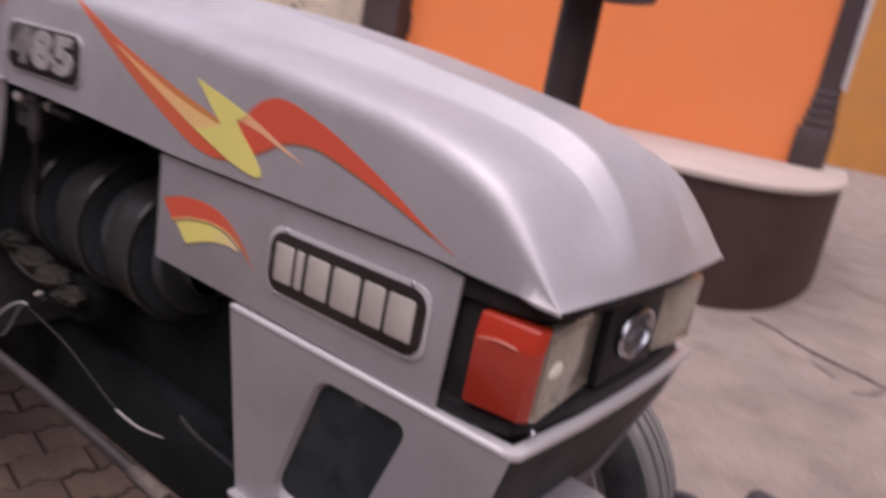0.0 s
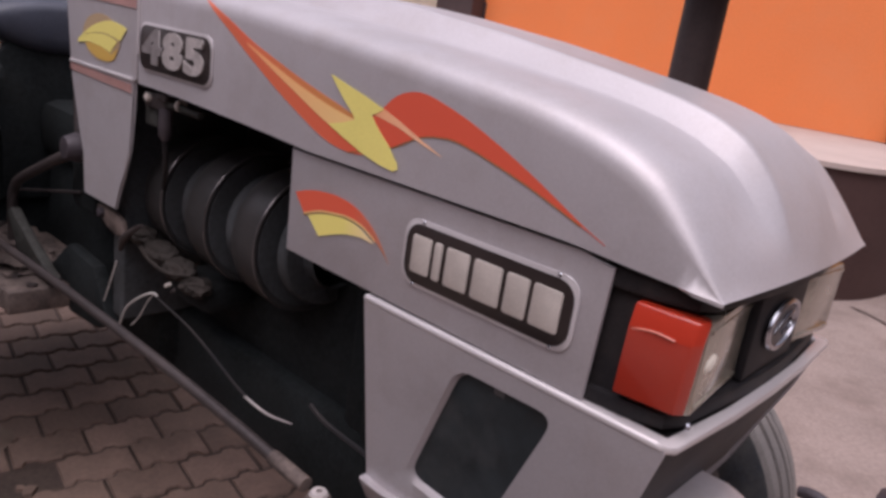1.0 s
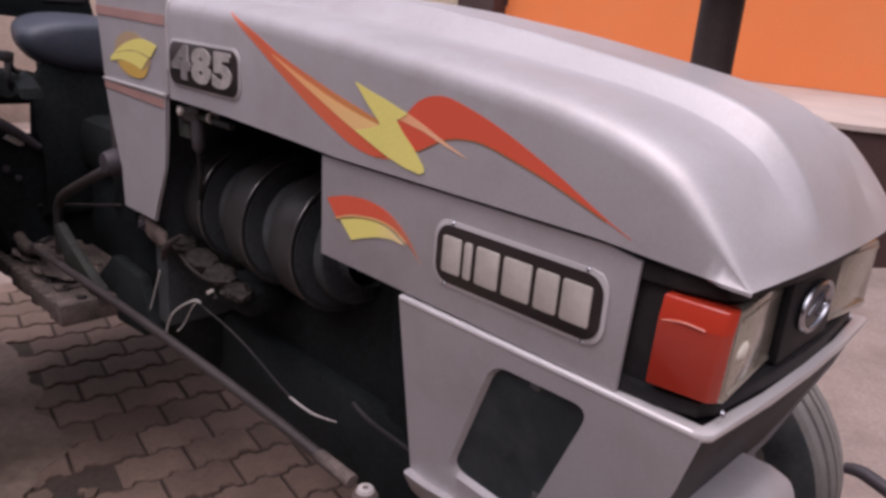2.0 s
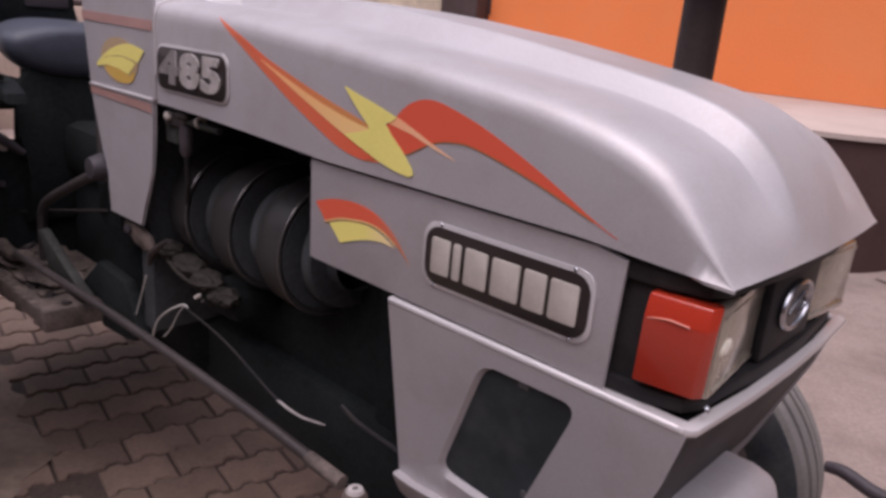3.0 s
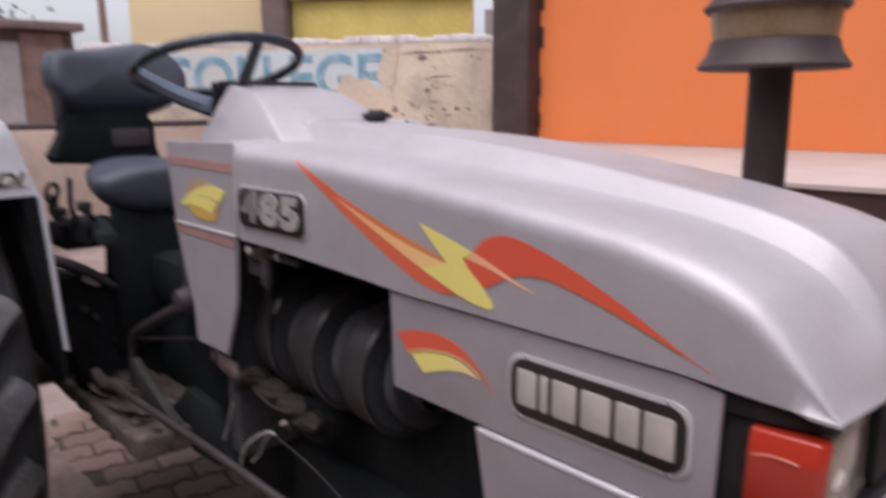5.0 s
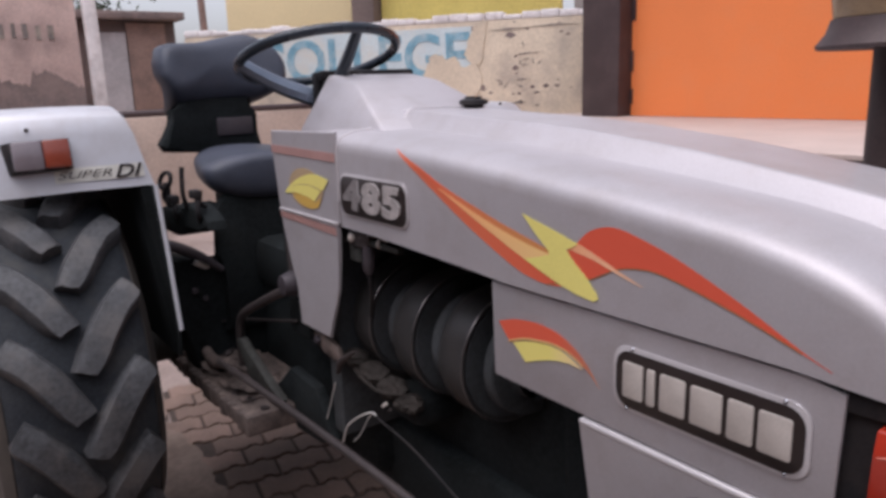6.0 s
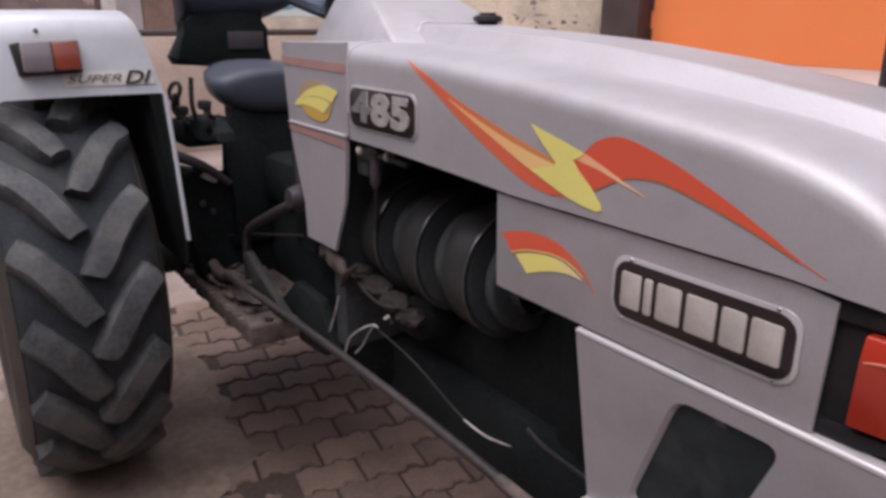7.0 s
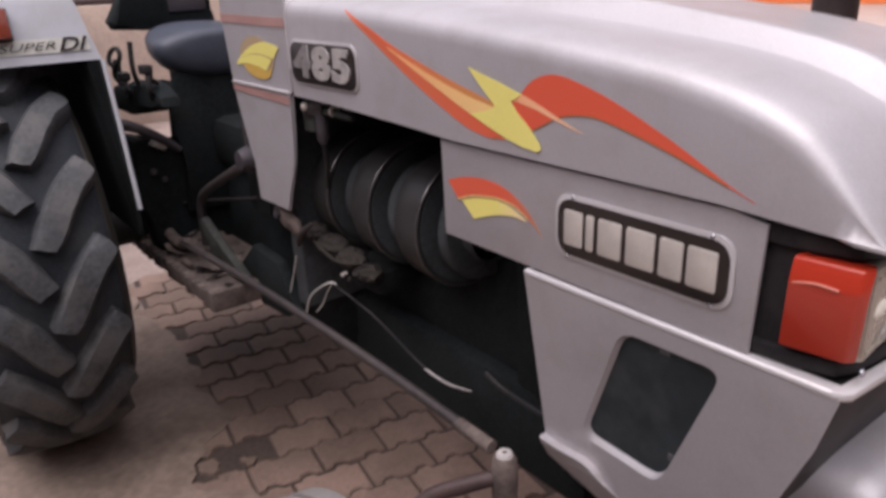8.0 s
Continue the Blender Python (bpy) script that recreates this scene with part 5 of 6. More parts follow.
    # cables
    part("white_wire", tube(BM(), [(-1.035, -0.270, 0.742), (-1.060, -0.271, 0.740), (-1.124, -0.271, 0.704), (-1.185, -0.269, 0.657), (-1.219, -0.267, 0.600)], 0.0026, 6), WHITE_WIRE, tractor, "loop of white wire")
    part("white_wire", tube(BM(), [(-1.06, -0.267, 0.735), (-1.085, -0.267, 0.710), (-1.126, -0.265, 0.658), (-1.163, -0.265, 0.624)], 0.0016, 6), WHITE_WIRE, tractor, "thin white wire")
    part("white_wire", tube(BM(), [(-1.251, -0.262, 0.751), (-1.278, -0.263, 0.692), (-1.317, -0.262, 0.622), (-1.326, -0.26, 0.595)], 0.0019, 6), WHITE_WIRE, tractor, "thin white wire")
    part("cable", tube(BM(), [(-1.048, -0.266, 0.734), (-0.965, -0.258, 0.717), (-0.889, -0.25, 0.694), (-0.757, -0.25, 0.656), (-0.712, -0.25, 0.6460)], 0.0026, 8), BLACK_PLASTIC, tractor, "grey cable along the engine")
    part("cable_end", tube(BM(), [(-0.716, -0.2505, 0.6458), (-0.68, -0.2505, 0.6435), (-0.639, -0.2505, 0.6445), (-0.600, -0.25, 0.652), (-0.565, -0.25, 0.661)], [0.0026, 0.0026, 0.0024, 0.0018, 0.0012], 8), DIGIT_SILVER, tractor, "pale cable end")
    part("lower_hose", tube(BM(), [(-0.52, -0.25, 0.722), (-0.47, -0.25, 0.708), (-0.36, -0.25, 0.703)], 0.004, 8), BLACK_PLASTIC, tractor, "dull hose behind the lower panel")
    part("air_duct", box(BM(), -0.56, -0.30, -0.10, 0.10, 0.56, 1.10, 0.03), SHADE_BLACK, tractor, "black fan air duct")


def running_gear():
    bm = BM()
    # Gearbox and bulkhead take the same black with shade in it.
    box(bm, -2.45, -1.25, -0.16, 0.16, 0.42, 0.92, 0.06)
    tr = part("gearbox_housing", bm, SHADE_BLACK, tractor, "dark gearbox housing")
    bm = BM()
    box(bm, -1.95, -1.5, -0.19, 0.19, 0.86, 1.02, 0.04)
    part("gearbox_cover", bm, SHADE_BLACK, tr)
    bulk = part("dash_bulkhead", box(BM(), -1.56, -1.42, -0.25, 0.25, 0.80, 1.36, 0.03), SHADE_BLACK, tractor, "black bulkhead behind the dash")
    part("axle_housing", prism(BM(), [(-0.455, 1.00), (-0.40, 0.975), (-0.318, 0.925), (0.318, 0.925), (0.45, 0.99), (0.43, 0.60), (0.30, 0.42), (-0.30, 0.42), (-0.40, 0.60), (-0.43, 0.76)], -2.08, -1.96, 0.02, axis="x"), SHADE_BLACK, bulk)
    part("fender_brace", tube(BM(), [(-1.93, -0.49, 1.040), (-1.925, -0.45, 1.030), (-1.92, -0.40, 1.006), (-1.92, -0.35, 0.972), (-1.925, -0.30, 0.930)], [0.018, 0.018, 0.016, 0.014, 0.010], 10), PURPLE_STEEL, bulk, "dull grey curved fender brace")
    part("rear_housing", box(BM(), -2.62, -2.085, -0.31, 0.31, 0.42, 0.80, 0.03), BLACK_MATTE, bulk)
    for x, y, z, w in ((-1.952, -0.385, 0.87, 0.012), (-1.952, -0.355, 0.84, 0.010)):
        part("housing_bolt", lathe(BM(), [(0, 0.012), (w * 0.8, 0.011), (w, 0), (0, 0)], pose(x, y, z, 0, 90, 0), 6), PURPLE_STEEL, bulk)
    bm = BM()
    tube(bm, [(-2.2, -0.95, 0.655), (-2.2, 0.95, 0.655)], 0.075, 16, 0)
    part("rear_axle", bm, ENGINE, tractor)
    bm = BM()
    tube(bm, [(-0.30, -0.60, 0.40), (-0.30, 0.60, 0.40)], 0.05, 12, 0)
    box(bm, -0.36, -0.24, -0.12, 0.12, 0.36, 0.50, 0.02)
    part("front_axle", bm, RUST, tractor, "dusty steel front axle beam")
    # drag link with its ball joint and arms
    dl = part("drag_link", tube(BM(), [(-1.78, -0.385, 0.681), (-1.30, -0.383, 0.704), (-0.90, -0.381, 0.713), (-0.60, -0.381, 0.714), (-0.365, -0.378, 0.704)], 0.0100, 14, 4), ROD, tractor, "long grey steering drag link")
    part("rod_sleeve", tube(BM(), [(-0.44, -0.380, 0.7085), (-0.36, -0.377, 0.7035)], 0.0120, 14, 0), RUST, dl)
    part("ball_joint", lathe(BM(), [(0, 0.029), (0.015, 0.028), (0.020, 0.021), (0.022, -0.01), (0.021, -0.05), (0.018, -0.09), (0, -0.09)], pose(-0.335, -0.372, 0.671), 22), RUST, dl, "brown ball joint housing")
    part("joint_cap", lathe(BM(), [(0.005, 0.035), (0.012, 0.034), (0.0145, 0.0295), (0.005, 0.0295)], pose(-0.335, -0.372, 0.671), 22, closed=True), DIGIT_SILVER, dl, "pale ring cap on the ball joint")
    part("steering_arm", tube(BM(), [(-0.337, -0.376, 0.660), (-0.385, -0.415, 0.633), (-0.435, -0.460, 0.596), (-0.455, -0.53, 0.53), (-0.38, -0.62, 0.45)], [0.013, 0.014, 0.015, 0.018, 0.026], 10), CAP_BROWN, tractor, "dark brown forged steering arm")
    # foot step and pedals
    st = part("foot_step", box(BM(), -2.24, -1.52, -0.405, -0.15, 0.585, 0.603, 0.004), RUST, tractor, "serrated dusty brown foot step")
    rng = random.Random(9)
    for k in range(17):
        x = -2.235 + 0.042 * k
        d = 0.418 + 0.012 * rng.random()
        part("step_tooth", prism(BM(), [(x, -d), (x + 0.03, -d + 0.004), (x + 0.036, -0.40), (x - 0.002, -0.40)], 0.562 - 0.012 * rng.random(), 0.606, 0.003, axis="z"), RUST, st)
    part("step_lip", box(BM(), -1.535, -1.50, -0.415, -0.20, 0.545, 0.606, 0.006), RUST, st)
    for k in range(7):
        part("tread_rib", box(BM(), -2.18 + 0.09 * k, -2.145 + 0.09 * k, -0.385, -0.19, 0.600, 0.614, 0.004), RUST, st)
    part("step_bracket", prism(BM(), [(-1.66, 0.60), (-1.50, 0.53), (-1.34, 0.545), (-1.28, 0.58), (-1.36, 0.70), (-1.52, 0.71)], -0.27, -0.235, 0.008), SHADE_BLACK, st, "dark step bracket")
    fl = part("linkage_clutter", tube(BM(), [(-2.02, -0.36, 0.665), (-1.86, -0.375, 0.655), (-1.72, -0.372, 0.69)], [0.016, 0.02, 0.014], 10), RUST, tractor, "dusty tangled brake and clutch linkage")
    for k in range(4):
        x, y = -1.98 + 0.10 * k, -0.35 + 0.10 * rng.random()
        part("linkage_arm", tube(BM(), [(x, y, 0.61), (x + rng.uniform(-0.05, 0.05), y + 0.02, 0.622 + 0.02 * rng.random()), (x + rng.uniform(0.02, 0.14), y + 0.05, 0.632 + 0.03 * rng.random())], 0.007 + 0.005 * rng.random(), 8), RUST if k % 3 else ROD, fl)
    part("caked_dirt", lump((-1.86, -0.30, 0.612), (0.24, 0.095, 0.032), 3, 0.55), RUST, fl, "crust of dry brown dirt on the step")
    part("caked_dirt", lump((-2.10, -0.33, 0.618), (0.10, 0.06, 0.035), 6, 0.6), RUST, fl, "crust of dry brown dirt on the step")
    for k in range(6):
        part("linkage_bolt", lathe(BM(), [(0, 0.014), (0.012, 0.014), (0.014, 0), (0, 0)], pose(-1.95 + 0.085 * k, -0.38 + 0.03 * rng.random(), 0.60), 6), ROD, fl)
    part("linkage_plate", prism(BM(), [(-1.79, 0.735), (-1.75, 0.75), (-1.62, 0.69), (-1.47, 0.64), (-1.50, 0.615), (-1.70, 0.625)], -0.325, -0.30, 0.006), ENGINE, fl, "dark triangular pedal link")
    part("pedal_pipe", tube(BM(), [(-1.43, -0.288, 0.970), (-1.517, -0.297, 0.932), (-1.62, -0.30, 0.887), (-1.725, -0.303, 0.840), (-1.775, -0.304, 0.808), (-1.800, -0.305, 0.755), (-1.803, -0.305, 0.61)], 0.0135, 12), ROD, tractor, "bent grey pedal pipe")
    part("pivot_boss", lathe(BM(), [(0, 0.034), (0.026, 0.030), (0.036, 0.0), (0.028, -0.03), (0, -0.03)], pose(-1.418, -0.285, 0.984, 90, 0, 0), 16), PURPLE_STEEL, tractor, "dusty pedal pivot boss")
    part("pedal_rod", tube(BM(), [(-1.46, -0.268, 1.125), (-1.425, -0.280, 1.00)], 0.009, 8, 0), ROD, tractor)
    part("cross_rod", tube(BM(), [(-1.95, -0.31, 0.752), (-1.94, -0.255, 0.750), (-1.70, -0.255, 0.806), (-1.47, -0.255, 0.860)], 0.0040, 8, 4), ROD, tractor, "thin grey cross rod")
    # hand levers beside the seat, tangled at the fender
    for x, y, z, h, lean in ((-1.90, -0.41, 1.12, 0.15, 0.02), (-2.02, -0.42, 1.12, 0.09, -0.03), (-1.80, -0.41, 1.10, 0.10, 0.05), (-2.06, -0.41, 1.09, 0.11, 0.02), (-1.95, -0.43, 1.10, 0.07, 0.04), (-1.78, -0.40, 1.15, 0.06, 0.02)):
        lv = part("hand_lever", tube(BM(), [(x, y + 0.02, z + 0.01), (x + lean, y, z + h * 0.45), (x + lean * 0.6, y + 0.006, z + h)], 0.0075, 8), BLACK_PLASTIC, tractor, "black hand lever")
        if lean > 0.03:
            part("lever_grip", box(BM(), x + lean * 0.6 - 0.022, x + lean * 0.6 + 0.018, y - 0.012, y + 0.018, z + h - 0.012, z + h + 0.014, 0.005), BLACK_PLASTIC, lv)
    bm = BM()
    prism(bm, [(-2.08, 1.085), (-2.05, 1.12), (-1.98, 1.15), (-1.90, 1.13), (-1.86, 1.16), (-1.78, 1.15), (-1.72, 1.125), (-1.71, 1.10), (-1.80, 1.09), (-1.95, 1.082)], -0.40, -0.34, 0.012)
    box(bm, -2.10, -1.94, -0.425, -0.25, 1.052, 1.132, 0.016)
    part("lever_quadrant", bm, SHADE_BLACK, tractor, "dark lever quadrant")
    part("quadrant_ring", ring(BM(), 0.026, 0.007, pose(-2.0, -0.425, 1.222, 70, 0, 20), 18, 8), BLACK_PLASTIC, tractor, "black looped lever grip")
    part("worn_bracket", prism(BM(), [(-0.385, 0.958), (-0.372, 0.968), (-0.338, 0.950), (-0.338, 0.938), (-0.352, 0.938)], -1.958, -1.930, 0.002, axis="x"), BADGE_SILVER, tractor, "worn bright bracket end")


def lug_mesh(mirror):
    """One curved bar of the chevron tread, blunt at its inner end, at the tyre's foremost point."""
    bm = BM()
    r0, r1 = 0.600, 0.652
    run = [i / 12 for i in range(13)]
    path = [(-0.014 - 0.152 * t, r1 * (0.33 * (1.42 * t - 0.42 * t * t) - 0.075)) for t in run]
    grid = []
    for i, t in enumerate(run):
        y, arc = path[i]
        (ya, aa), (yb, ab) = path[max(0, i - 1)], path[min(12, i + 1)]
        d = Vector((yb - ya, ab - aa)).normalized()
        across = Vector((-d.y, d.x))
        wid = (0.068 + 0.006 * t) * (0.74 if i == 0 else 0.94 if i == 1 else 1.0)
        drop = 0.030 * t * t
        line = []
        for r, da in ((r0 - drop - 0.02, -0.66), (r1 - drop - 0.012, -0.55), (r1 - drop - 0.001, -0.42), (r1 - drop, 0.0), (r1 - drop - 0.001, 0.42), (r1 - drop - 0.012, 0.55), (r0 - drop - 0.02, 0.66)):
            worn = 0.006 * noise.noise((y * 31, da * 5, 7 * mirror))
            yy, ll = y + across.x * da * wid, arc + across.y * da * wid + worn
            if i == 0 and r < r1 - drop - 0.005:
                yy += 0.008
            ang, rr = ll / r1, r + worn * 0.4
            line.append(bm.verts.new((rr * math.cos(ang), max(yy, -0.178) * mirror, rr * math.sin(ang))))
        grid.append(line)
    for g, h in zip(grid, grid[1:]):
        for i in range(6):
            bm.faces.new((g[i], g[i + 1], h[i + 1], h[i]))
        bm.faces.new((g[6], g[0], h[0], h[6]))
    bm.faces.new(grid[0])
    bm.faces.new(grid[-1][::-1])
    bmesh.ops.recalc_face_normals(bm, faces=bm.faces)
    return finish(bm, "lug", LUG, 45)


LUGS = [lug_mesh(1), lug_mesh(-1)]


def rear_wheel(y):
    s = -1 if y < 0 else 1
    c = (-2.2, y, 0.655)
    m = Matrix.Translation(c) @ Y_AXIS
    prof = [(0.375, -0.14), (0.42, -0.180), (0.47, -0.203), (0.53, -0.200), (0.575, -0.172), (0.594, -0.13), (0.604, -0.06), (0.607, 0), (0.604, 0.06), (0.594, 0.13), (0.575, 0.172), (0.53, 0.200), (0.47, 0.203), (0.42, 0.180), (0.375, 0.14)]
    wh = part("rear_tyre", lathe(BM(), prof, m, 64, closed=True), RUBBER, tractor, "worn black rear tyre with chevron lugs")
    n = 18
    for i in range(n):
        for k in (0, 1):
            a = 2 * math.pi * (i + 0.5 * k + 0.58) / n
            ob = link("lug", LUGS[k], wh, Matrix.Translation(c) @ Matrix.Rotation(a, 4, "Y"))
    for side in (-1, 1):
        band = [(0.40, 0.172), (0.43, 0.190), (0.47, 0.2055), (0.53, 0.2025), (0.572, 0.178), (0.566, 0.172), (0.52, 0.192), (0.44, 0.185)]
        part("sidewall", lathe(BM(), [(r, side * h) for r, h in band], m, 64, closed=True), SIDEWALL, wh, "dusty brown sidewall")
    rim = [(0.372, -0.15), (0.385, -0.145), (0.36, -0.12), (0.33, -0.05), (0.33, 0.05), (0.36, 0.12), (0.385, 0.145), (0.372, 0.15), (0.34, 0.13), (0.31, 0.05), (0.31, -0.05), (0.34, -0.13)]
    part("rim", lathe(BM(), rim, m, 48, closed=True), FENDER, wh, "pale painted rim")
    part("wheel_disc", lathe(BM(), [(0, 0.05), (0.09, 0.05), (0.12, 0.03), (0.25, 0.0), (0.32, 0.03), (0.32, 0.015), (0.25, -0.015), (0.1, 0.01), (0, 0.01)], m @ pose(0, 0, 0.02 * s), 40), FENDER, wh, "pale painted wheel disc")
    for i in range(8):
        a = 2 * math.pi * i / 8
        part("wheel_nut", lathe(BM(), [(0, 0.02), (0.014, 0.02), (0.016, 0), (0, 0)], m @ pose(0.09 * math.cos(a), 0.09 * math.sin(a), 0.07 if s > 0 else 0.03), 6), ROD, wh)


def fender(s):
    """Rear mudguard: upright front plate, flat top, inner side."""
    def P(x, y, z):
        return (x, s * abs(y), z - (0.045 if s > 0 else 0))
    bm = BM()
    run = [(-1.800, 1.236), (-1.815, 1.30), (-1.835, 1.38), (-1.850, 1.425), (-1.875, 1.448), (-1.93, 1.455), (-2.15, 1.455), (-2.40, 1.43), (-2.60, 1.33), (-2.72, 1.16)]
    a = []
    for i, (x, z) in enumerate(run):
        inset = 0.065 * min(1, i / 4)
        line = [P(x, 0.507 + inset, z), P(x, 0.507 + inset + 0.02, z + 0.002), P(x, 0.70, z + 0.003), P(x, 0.90, z), P(x - 0.004, 0.926, z - 0.012)]
        a.append([bm.verts.new(p) for p in line])
    for g, h in zip(a, a[1:]):
        for i in range(4):
            bm.faces.new((g[i], g[i + 1], h[i + 1], h[i]))
    fe = part("fender", bm, FENDER, tractor, "white-silver rear fender", sharp=50)
    so = fe.modifiers.new("sheet", "SOLIDIFY")
    so.thickness, so.offset = 0.005, -1
    bm = BM()
    outl = [(-1.800, 1.236), (-1.850, 1.425), (-1.93, 1.452), (-2.15, 1.452), (-2.40, 1.43), (-2.60, 1.33), (-2.72, 1.16), (-2.66, 0.75), (-1.72, 0.75), (-1.705, 0.83)]
    top = [bm.verts.new(P(x, 0.507 + 0.062 * max(0, min(1, (z - 1.23) / 0.2)), z)) for x, z in outl]
    low = [bm.verts.new(P(x, 0.517 + 0.062 * max(0, min(1, (z - 1.23) / 0.2)), z)) for x, z in outl]
    bm.faces.new(top)
    bm.faces.new(low[::-1])
    for i in range(len(outl)):
        j = (i + 1) % len(outl)
        bm.faces.new((top[i], low[i], low[j], top[j]))
    part("inner_side", bm, SHADE_BLACK, fe, "dark inner fender side")
    part("edge_strip", tube(BM(), [P(-1.798, 0.506, 1.236), P(-1.75, 0.506, 1.04), P(-1.703, 0.507, 0.83)], 0.0065, 8, 0), FENDER, fe, "white front edge strip")
    # tail lamp
    def slab(y0, y1, z0, z1, d0, d1, bev):
        m = Matrix.Translation((-1.819, 0, 1.318)) @ Matrix.Rotation(radians(-14), 4, "Y")
        return box(BM(), d0, d1, *sorted((s * y0, s * y1)), z0 - 1.33, z1 - 1.33, bev, m)
    lean = Matrix.Translation((-1.819, 0, 1.318)) @ Matrix.Rotation(radians(-14), 4, "Y")
    def wedge(near, far, d0, d1, slant, bev):
        """A lamp body whose outer end slants."""
        bm = BM()
        vs = []
        for d in (d0, d1):
            k = slant if d == d0 else 0.0
            vs.append([bm.verts.new(lean @ Vector((d, s * yy, zz - 1.33))) for yy, zz in ((near, 1.309), (far + k * 0.4, 1.304), (far + k, 1.386), (near, 1.390))])
        lo, hi = vs
        fs = [bm.faces.new(lo[::-1]), bm.faces.new(hi)] + [bm.faces.new((lo[i], lo[(i + 1) % 4], hi[(i + 1) % 4], hi[i])) for i in range(4)]
        bmesh.ops.recalc_face_normals(bm, faces=bm.faces)
        rounded(bm, list(bm.faces), bev, 2)
        return bm
    la = part("tail_lamp", wedge(0.708, 0.850, 0.0, 0.022, 0.018, 0.003), BLACK_PLASTIC, tractor, "rectangular tail lamp with clear and red lenses")
    part("red_lens", slab(0.712, 0.775, 1.312, 1.386, 0.014, 0.040, 0.006), AMBER_LENS, la, "dull red lens")
    part("clear_lens", slab(0.7755, 0.846, 1.309, 1.385, 0.014, 0.039, 0.006), CLEAR_LENS, la, "clouded clear lens")
    for yy, zz in ((0.905, 1.41), (0.80, 1.405), (0.91, 1.33)):
        part("bolt", lathe(BM(), [(0, 0.004), (0.0045, 0.003), (0.006, 0)], pose(-1.838 + 0.25 * (1.40 - zz) * 0.6, s * yy, zz, 0, 90, 0), 8), ROD, fe)
    if s < 0:
        tape = part("name_strip", slab(0.530, 0.755, 1.274, 1.312, 0.001, 0.003, 0), STRIP, fe, "pale yellowed lettering strip")
        for word, size, at_y, wide in (("SUPER", 0.029, -0.684, 1.70), ("DI", 0.050, -0.578, 1.3)):
            me = lettering(word, size, 0.0006, -0.0004 if word == "SUPER" else 0.0008, 0.35)
            me.materials.append(BADGE_BLACK)
            mm = Matrix.Translation((-1.8035, at_y, 1.282)) @ Matrix.Rotation(radians(-14), 4, "Y") @ pose(0, 0, 0, 90, 0, 90) @ Matrix.Diagonal((wide, 1, 1, 1))
            tagged(link("lettering", me, fe, mm), "dark slanted lettering")


def front_wheel(y):
    s = -1 if y < 0 else 1
    m = Matrix.Translation((-0.30, y, 0.37)) @ Y_AXIS
    prof = [(0.21, -0.06), (0.25, -0.080), (0.30, -0.086), (0.335, -0.084), (0.352, -0.078), (0.362, -0.070), (0.365, -0.048), (0.363, -0.042), (0.350, -0.040), (0.350, -0.032), (0.366, -0.030), (0.370, -0.012), (0.369, -0.006), (0.352, -0.005), (0.352, 0.005), (0.369, 0.006), (0.370, 0.012), (0.366, 0.030), (0.350, 0.032), (0.350, 0.040), (0.363, 0.042), (0.365, 0.048), (0.362, 0.070), (0.352, 0.078), (0.335, 0.084), (0.30, 0.086), (0.25, 0.080), (0.21, 0.06)]
    wh = part("front_tyre", lathe(BM(), prof, m, 72, closed=True), GREY_TYRE, tractor, "dusty grey ribbed front tyre")
    for side in (-1, 1):
        part("sidewall", lathe(BM(), [(r, side * h) for r, h in ((0.225, 0.066), (0.255, 0.0835), (0.30, 0.0885), (0.335, 0.0865), (0.351, 0.081), (0.345, 0.078), (0.30, 0.083), (0.24, 0.070))], m, 64, closed=True), RUBBER, wh, "dark rubber sidewall")
    part("rim", lathe(BM(), [(0.21, -0.065), (0.225, -0.06), (0.19, -0.03), (0.19, 0.03), (0.225, 0.06), (0.21, 0.065), (0.18, 0.04), (0.17, 0), (0.18, -0.04)], m, 40, closed=True), SILVER, wh)
    part("wheel_disc", lathe(BM(), [(0, 0.03), (0.06, 0.03), (0.1, 0.01), (0.18, 0.005), (0.18, -0.005), (0, -0.005)], m, 32), SILVER, wh)
    part("hub", lathe(BM(), [(0, 0.05), (0.045, 0.045), (0.05, -0.05), (0, -0.06)], m, 20), RUST, wh)


hood = bonnet()
near_panel = side_panel(-1)
side_panel(1)
flame_decals(hood, near_panel)
hood_gap_strips()
name_badge()
number_badge()
front_housing()
lower_cowl()
rear_cowl()
precleaner()
steering()
seat()
engine()
running_gear()
rear_wheel(-0.79)
rear_wheel(0.79)
fender(-1)
fender(1)
front_wheel(-0.70)
front_wheel(0.70)


# ---- small things and the paving, last ----
def implement():
    """A dark bent steel bracket on a post beside the front wheel."""
    im = thing("steel_bracket", "dark grey bent steel bracket on a ground post", "bracket", (0.32, 0.62, 0))
    part("lever_arm", tube(BM(), [(0.085, 0.60, 0.548), (0.12, 0.60, 0.553), (0.19, 0.60, 0.535), (0.26, 0.60, 0.54)], [0.012, 0.015, 0.016, 0.018], 10), PURPLE_STEEL, im)
    out = [(0.218, 0.615), (0.235, 0.628), (0.30, 0.622), (0.345, 0.60), (0.375, 0.55), (0.38, 0.48), (0.33, 0.42), (0.25, 0.44), (0.225, 0.53)]
    part("curved_plate", prism(BM(), out, 0.585, 0.655, 0.012), PURPLE_STEEL, im)
    part("post", tube(BM(), [(0.31, 0.62, -0.01), (0.31, 0.62, 0.45)], 0.025, 10, 0), CAP_BROWN, im)
    part("foot", box(BM(), 0.20, 0.42, 0.53, 0.71, -0.012, 0.004, 0.004), CAP_BROWN, im)


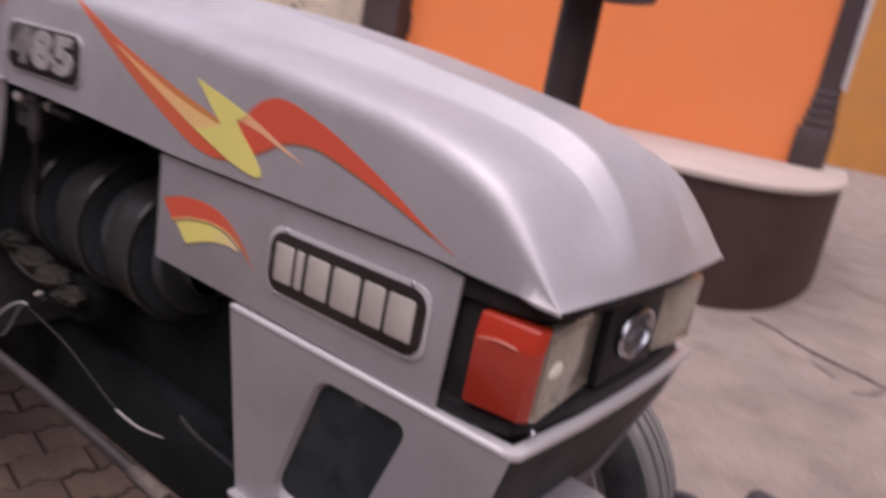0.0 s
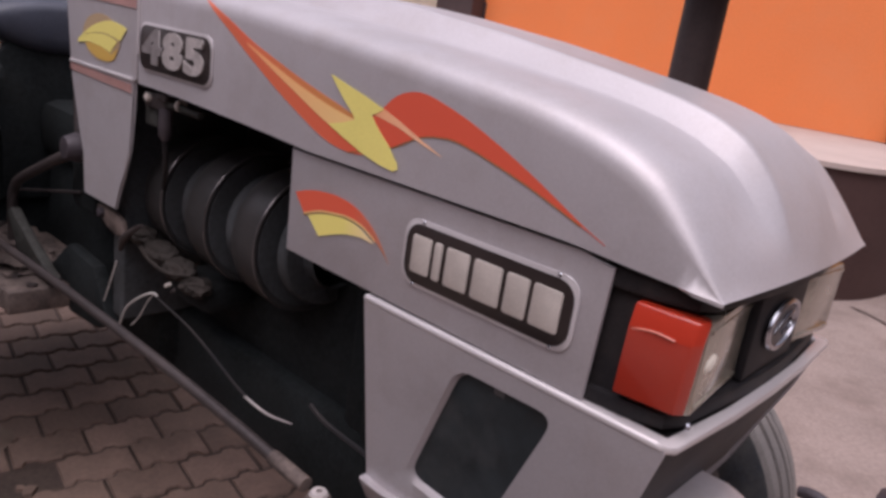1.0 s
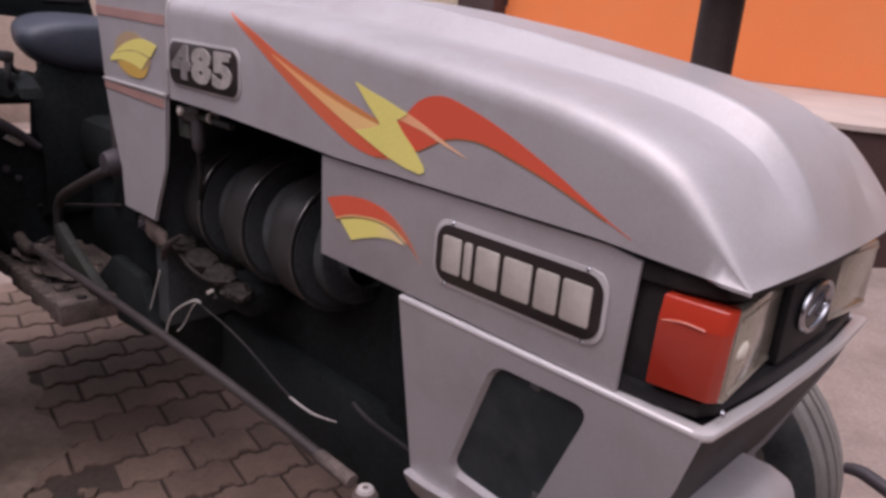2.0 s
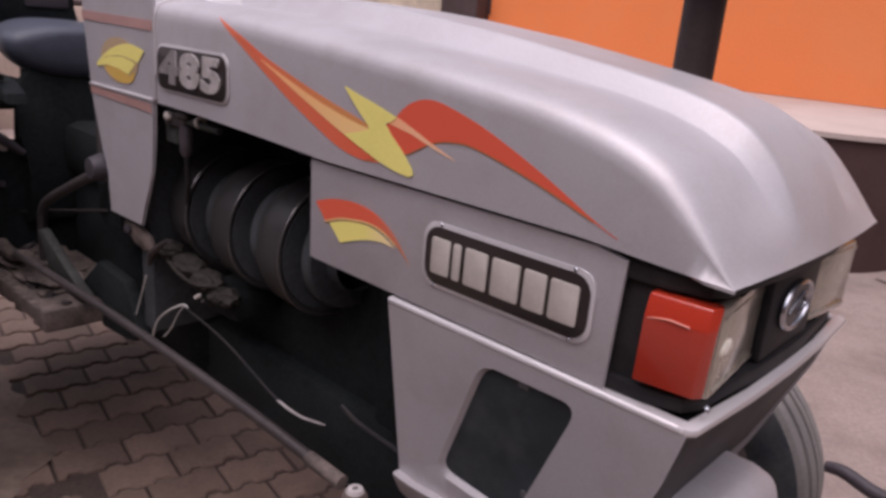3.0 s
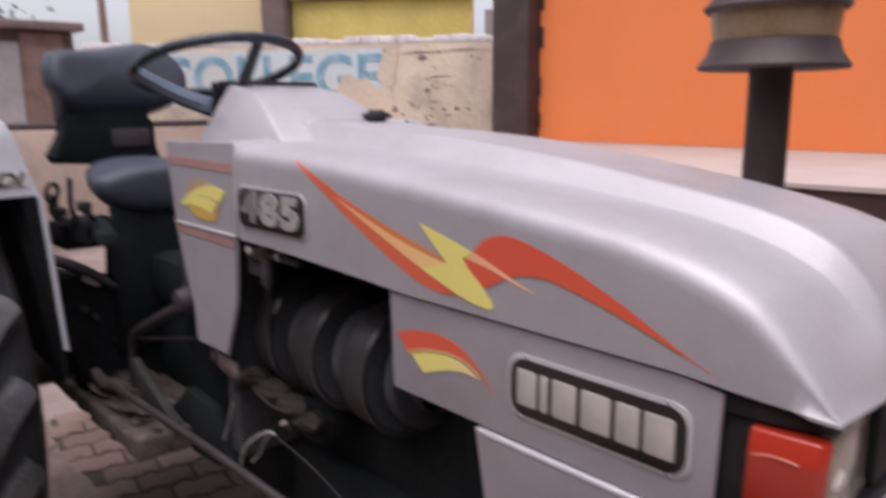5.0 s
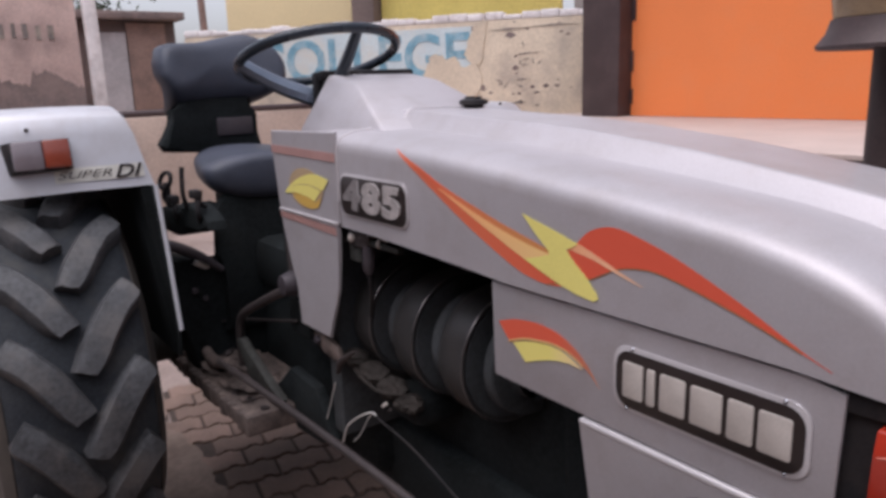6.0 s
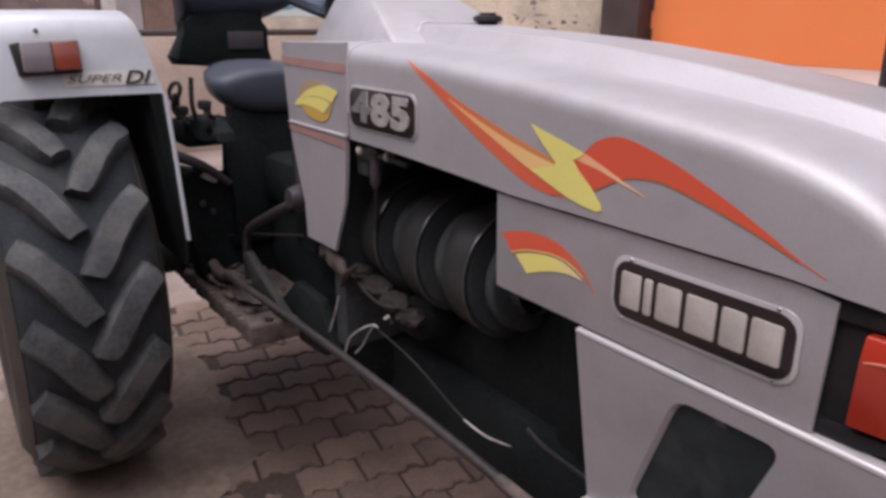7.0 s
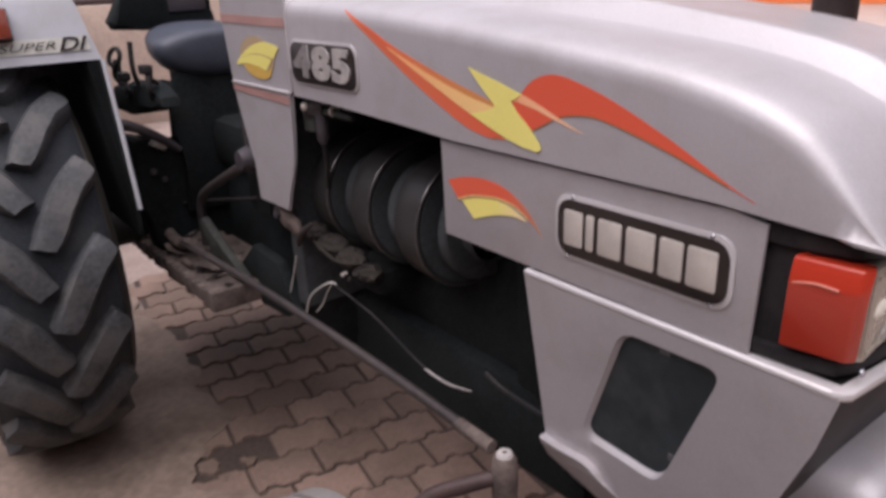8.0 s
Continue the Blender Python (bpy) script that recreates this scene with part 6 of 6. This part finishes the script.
def paving():
    """Zigzag clay pavers under the tractor, set in dark joints."""
    L, W, D, H, gap = 0.212, 0.144, 0.0085, 0.05, 0.0046
    turn = radians(80)
    origin = Vector((-1.270, 0.210, 0))
    rot = Matrix.Rotation(turn, 4, "Z")
    wave = [(0, -1), (0.12, -1), (0.19, 1), (0.31, 1), (0.38, -1), (0.62, -1), (0.69, 1), (0.81, 1), (0.88, -1), (1, -1)]
    bm = BM()
    lo = [(u * L + (gap if u == 0 else -gap if u == 1 else 0), D * f + gap * 1.5) for u, f in wave]
    hi = [(u * L + (gap if u == 0 else -gap if u == 1 else 0), W + D * f - gap * 1.5) for u, f in wave]
    pts = lo + hi[::-1]
    base = [bm.verts.new((x, y, -H)) for x, y in pts]
    rim = [bm.verts.new((x, y, -0.005)) for x, y in pts]
    cx, cy = L / 2, W / 2
    top = [bm.verts.new((cx + (x - cx) * 0.965, cy + (y - cy) * 0.93, 0.0)) for x, y in pts]
    k = len(pts)
    for a, b in ((base, rim), (rim, top)):
        for i in range(k):
            bm.faces.new((a[i], a[(i + 1) % k], b[(i + 1) % k], b[i]))
    half = k // 2
    for i in range(half - 1):
        bm.faces.new((top[i], top[i + 1], top[k - 2 - i], top[k - 1 - i]))
    mesh = finish(bm, "paver", PAVER, 30)
    bed = setting("paving_bed", prism(BM(), [(-3.35, -0.20), (-2.35, -0.36), (-1.46, -0.66), (0.02, -1.02), (0.05, 0.30), (-3.4, 0.62)], -0.03, -0.0065, axis="z"), JOINT, "dark soil joints under clay pavers", "paving")
    rng = random.Random(4)
    for k in range(9):
        # broken bits of clay lying in the gap
        bit = BM()
        n = rng.randint(5, 7)
        size = rng.uniform(0.014, 0.045)
        ring_pts = [(size * rng.uniform(0.6, 1.2) * math.cos(2 * math.pi * i / n), size * rng.uniform(0.6, 1.2) * math.sin(2 * math.pi * i / n)) for i in range(n)]
        prism(bit, ring_pts, -0.012, rng.uniform(-0.002, 0.006), 0.003, axis="z")
        part("paver_fragment", bit, PAVER, bed, m=Matrix.Translation((rng.uniform(-1.74, -1.46), rng.uniform(-0.50, -0.36), 0)))
    count = 0
    for row in range(-26, 22):
        for col in range(-8, 10):
            u = (col + 0.5 * (row % 2)) * L
            v = row * W
            c = origin + rot @ Vector((u + L / 2, v + W / 2, 0))
            edge = -0.43 - 0.245 * (c.x + 1.46) - 0.22
            if not (-3.4 < c.x < -0.05 and edge + 0.02 * rng.random() < c.y < 0.22 - 0.09 * c.x):
                continue
            if c.x < -2.3 and c.y < -0.30:
                continue
            if count >= 298 or (abs(c.x + 1.60) < 0.13 and c.y < -0.35):
                continue
            p = origin + rot @ Vector((u, v, 0))
            link("paver", mesh, bed, Matrix.Translation((p.x, p.y, 0.002 + rng.uniform(-0.003, 0.003))) @ rot @ pose(0, 0, 0, rng.uniform(-0.7, 0.7), rng.uniform(-0.5, 0.5), rng.uniform(-0.5, 0.5)))
            count += 1


def cement_spill():
    """Ragged cement and dirt lapping over the pavers' edge."""
    bm = BM()
    n = 150
    inner, outer = [], []
    for i in range(n + 1):
        x = -3.3 + 3.9 * i / n
        y = -0.41 - 0.245 * max(x + 1.46, -0.40) + 0.09 * noise.noise((x * 1.9, 4, 1)) + 0.05 * noise.noise((x * 7, 1, 8)) + 0.02 * noise.noise((x * 31, 1, 3))
        if x < -2.25:
            y += 0.06 * min(1.0, (-2.25 - x) / 0.35)
        y -= 0.15 * math.exp(-((x + 1.60) / 0.15) ** 4) * (1 + 0.5 * noise.noise((x * 12, 3, 3)))
        inner.append(bm.verts.new((x, y, 0.0035)))
        reach = 0.12 + 1.30 * math.sin(math.pi * i / n) ** 0.6 + 0.35 * noise.noise((x * 1.3, 2, 6)) * math.sin(math.pi * i / n) + 0.10 * noise.noise((x * 6, 2, 6)) + 0.04 * noise.noise((x * 19, 2, 6))
        outer.append((bm.verts.new((x, y - 0.03, 0.0075)), bm.verts.new((x, y - 0.8 * reach, 0.006)), bm.verts.new((x, y - reach, -0.022))))
    for i in range(n):
        for a, b, c, d in ((inner[i], inner[i + 1], outer[i + 1][0], outer[i][0]), (outer[i][0], outer[i + 1][0], outer[i + 1][1], outer[i][1]), (outer[i][1], outer[i + 1][1], outer[i + 1][2], outer[i][2])):
            bm.faces.new((a, b, c, d))
    setting("ground_edge", bm, DARKER_CONCRETE, "ragged cement lapping over the paving's edge", "ground")


implement()
cement_spill()
paving()
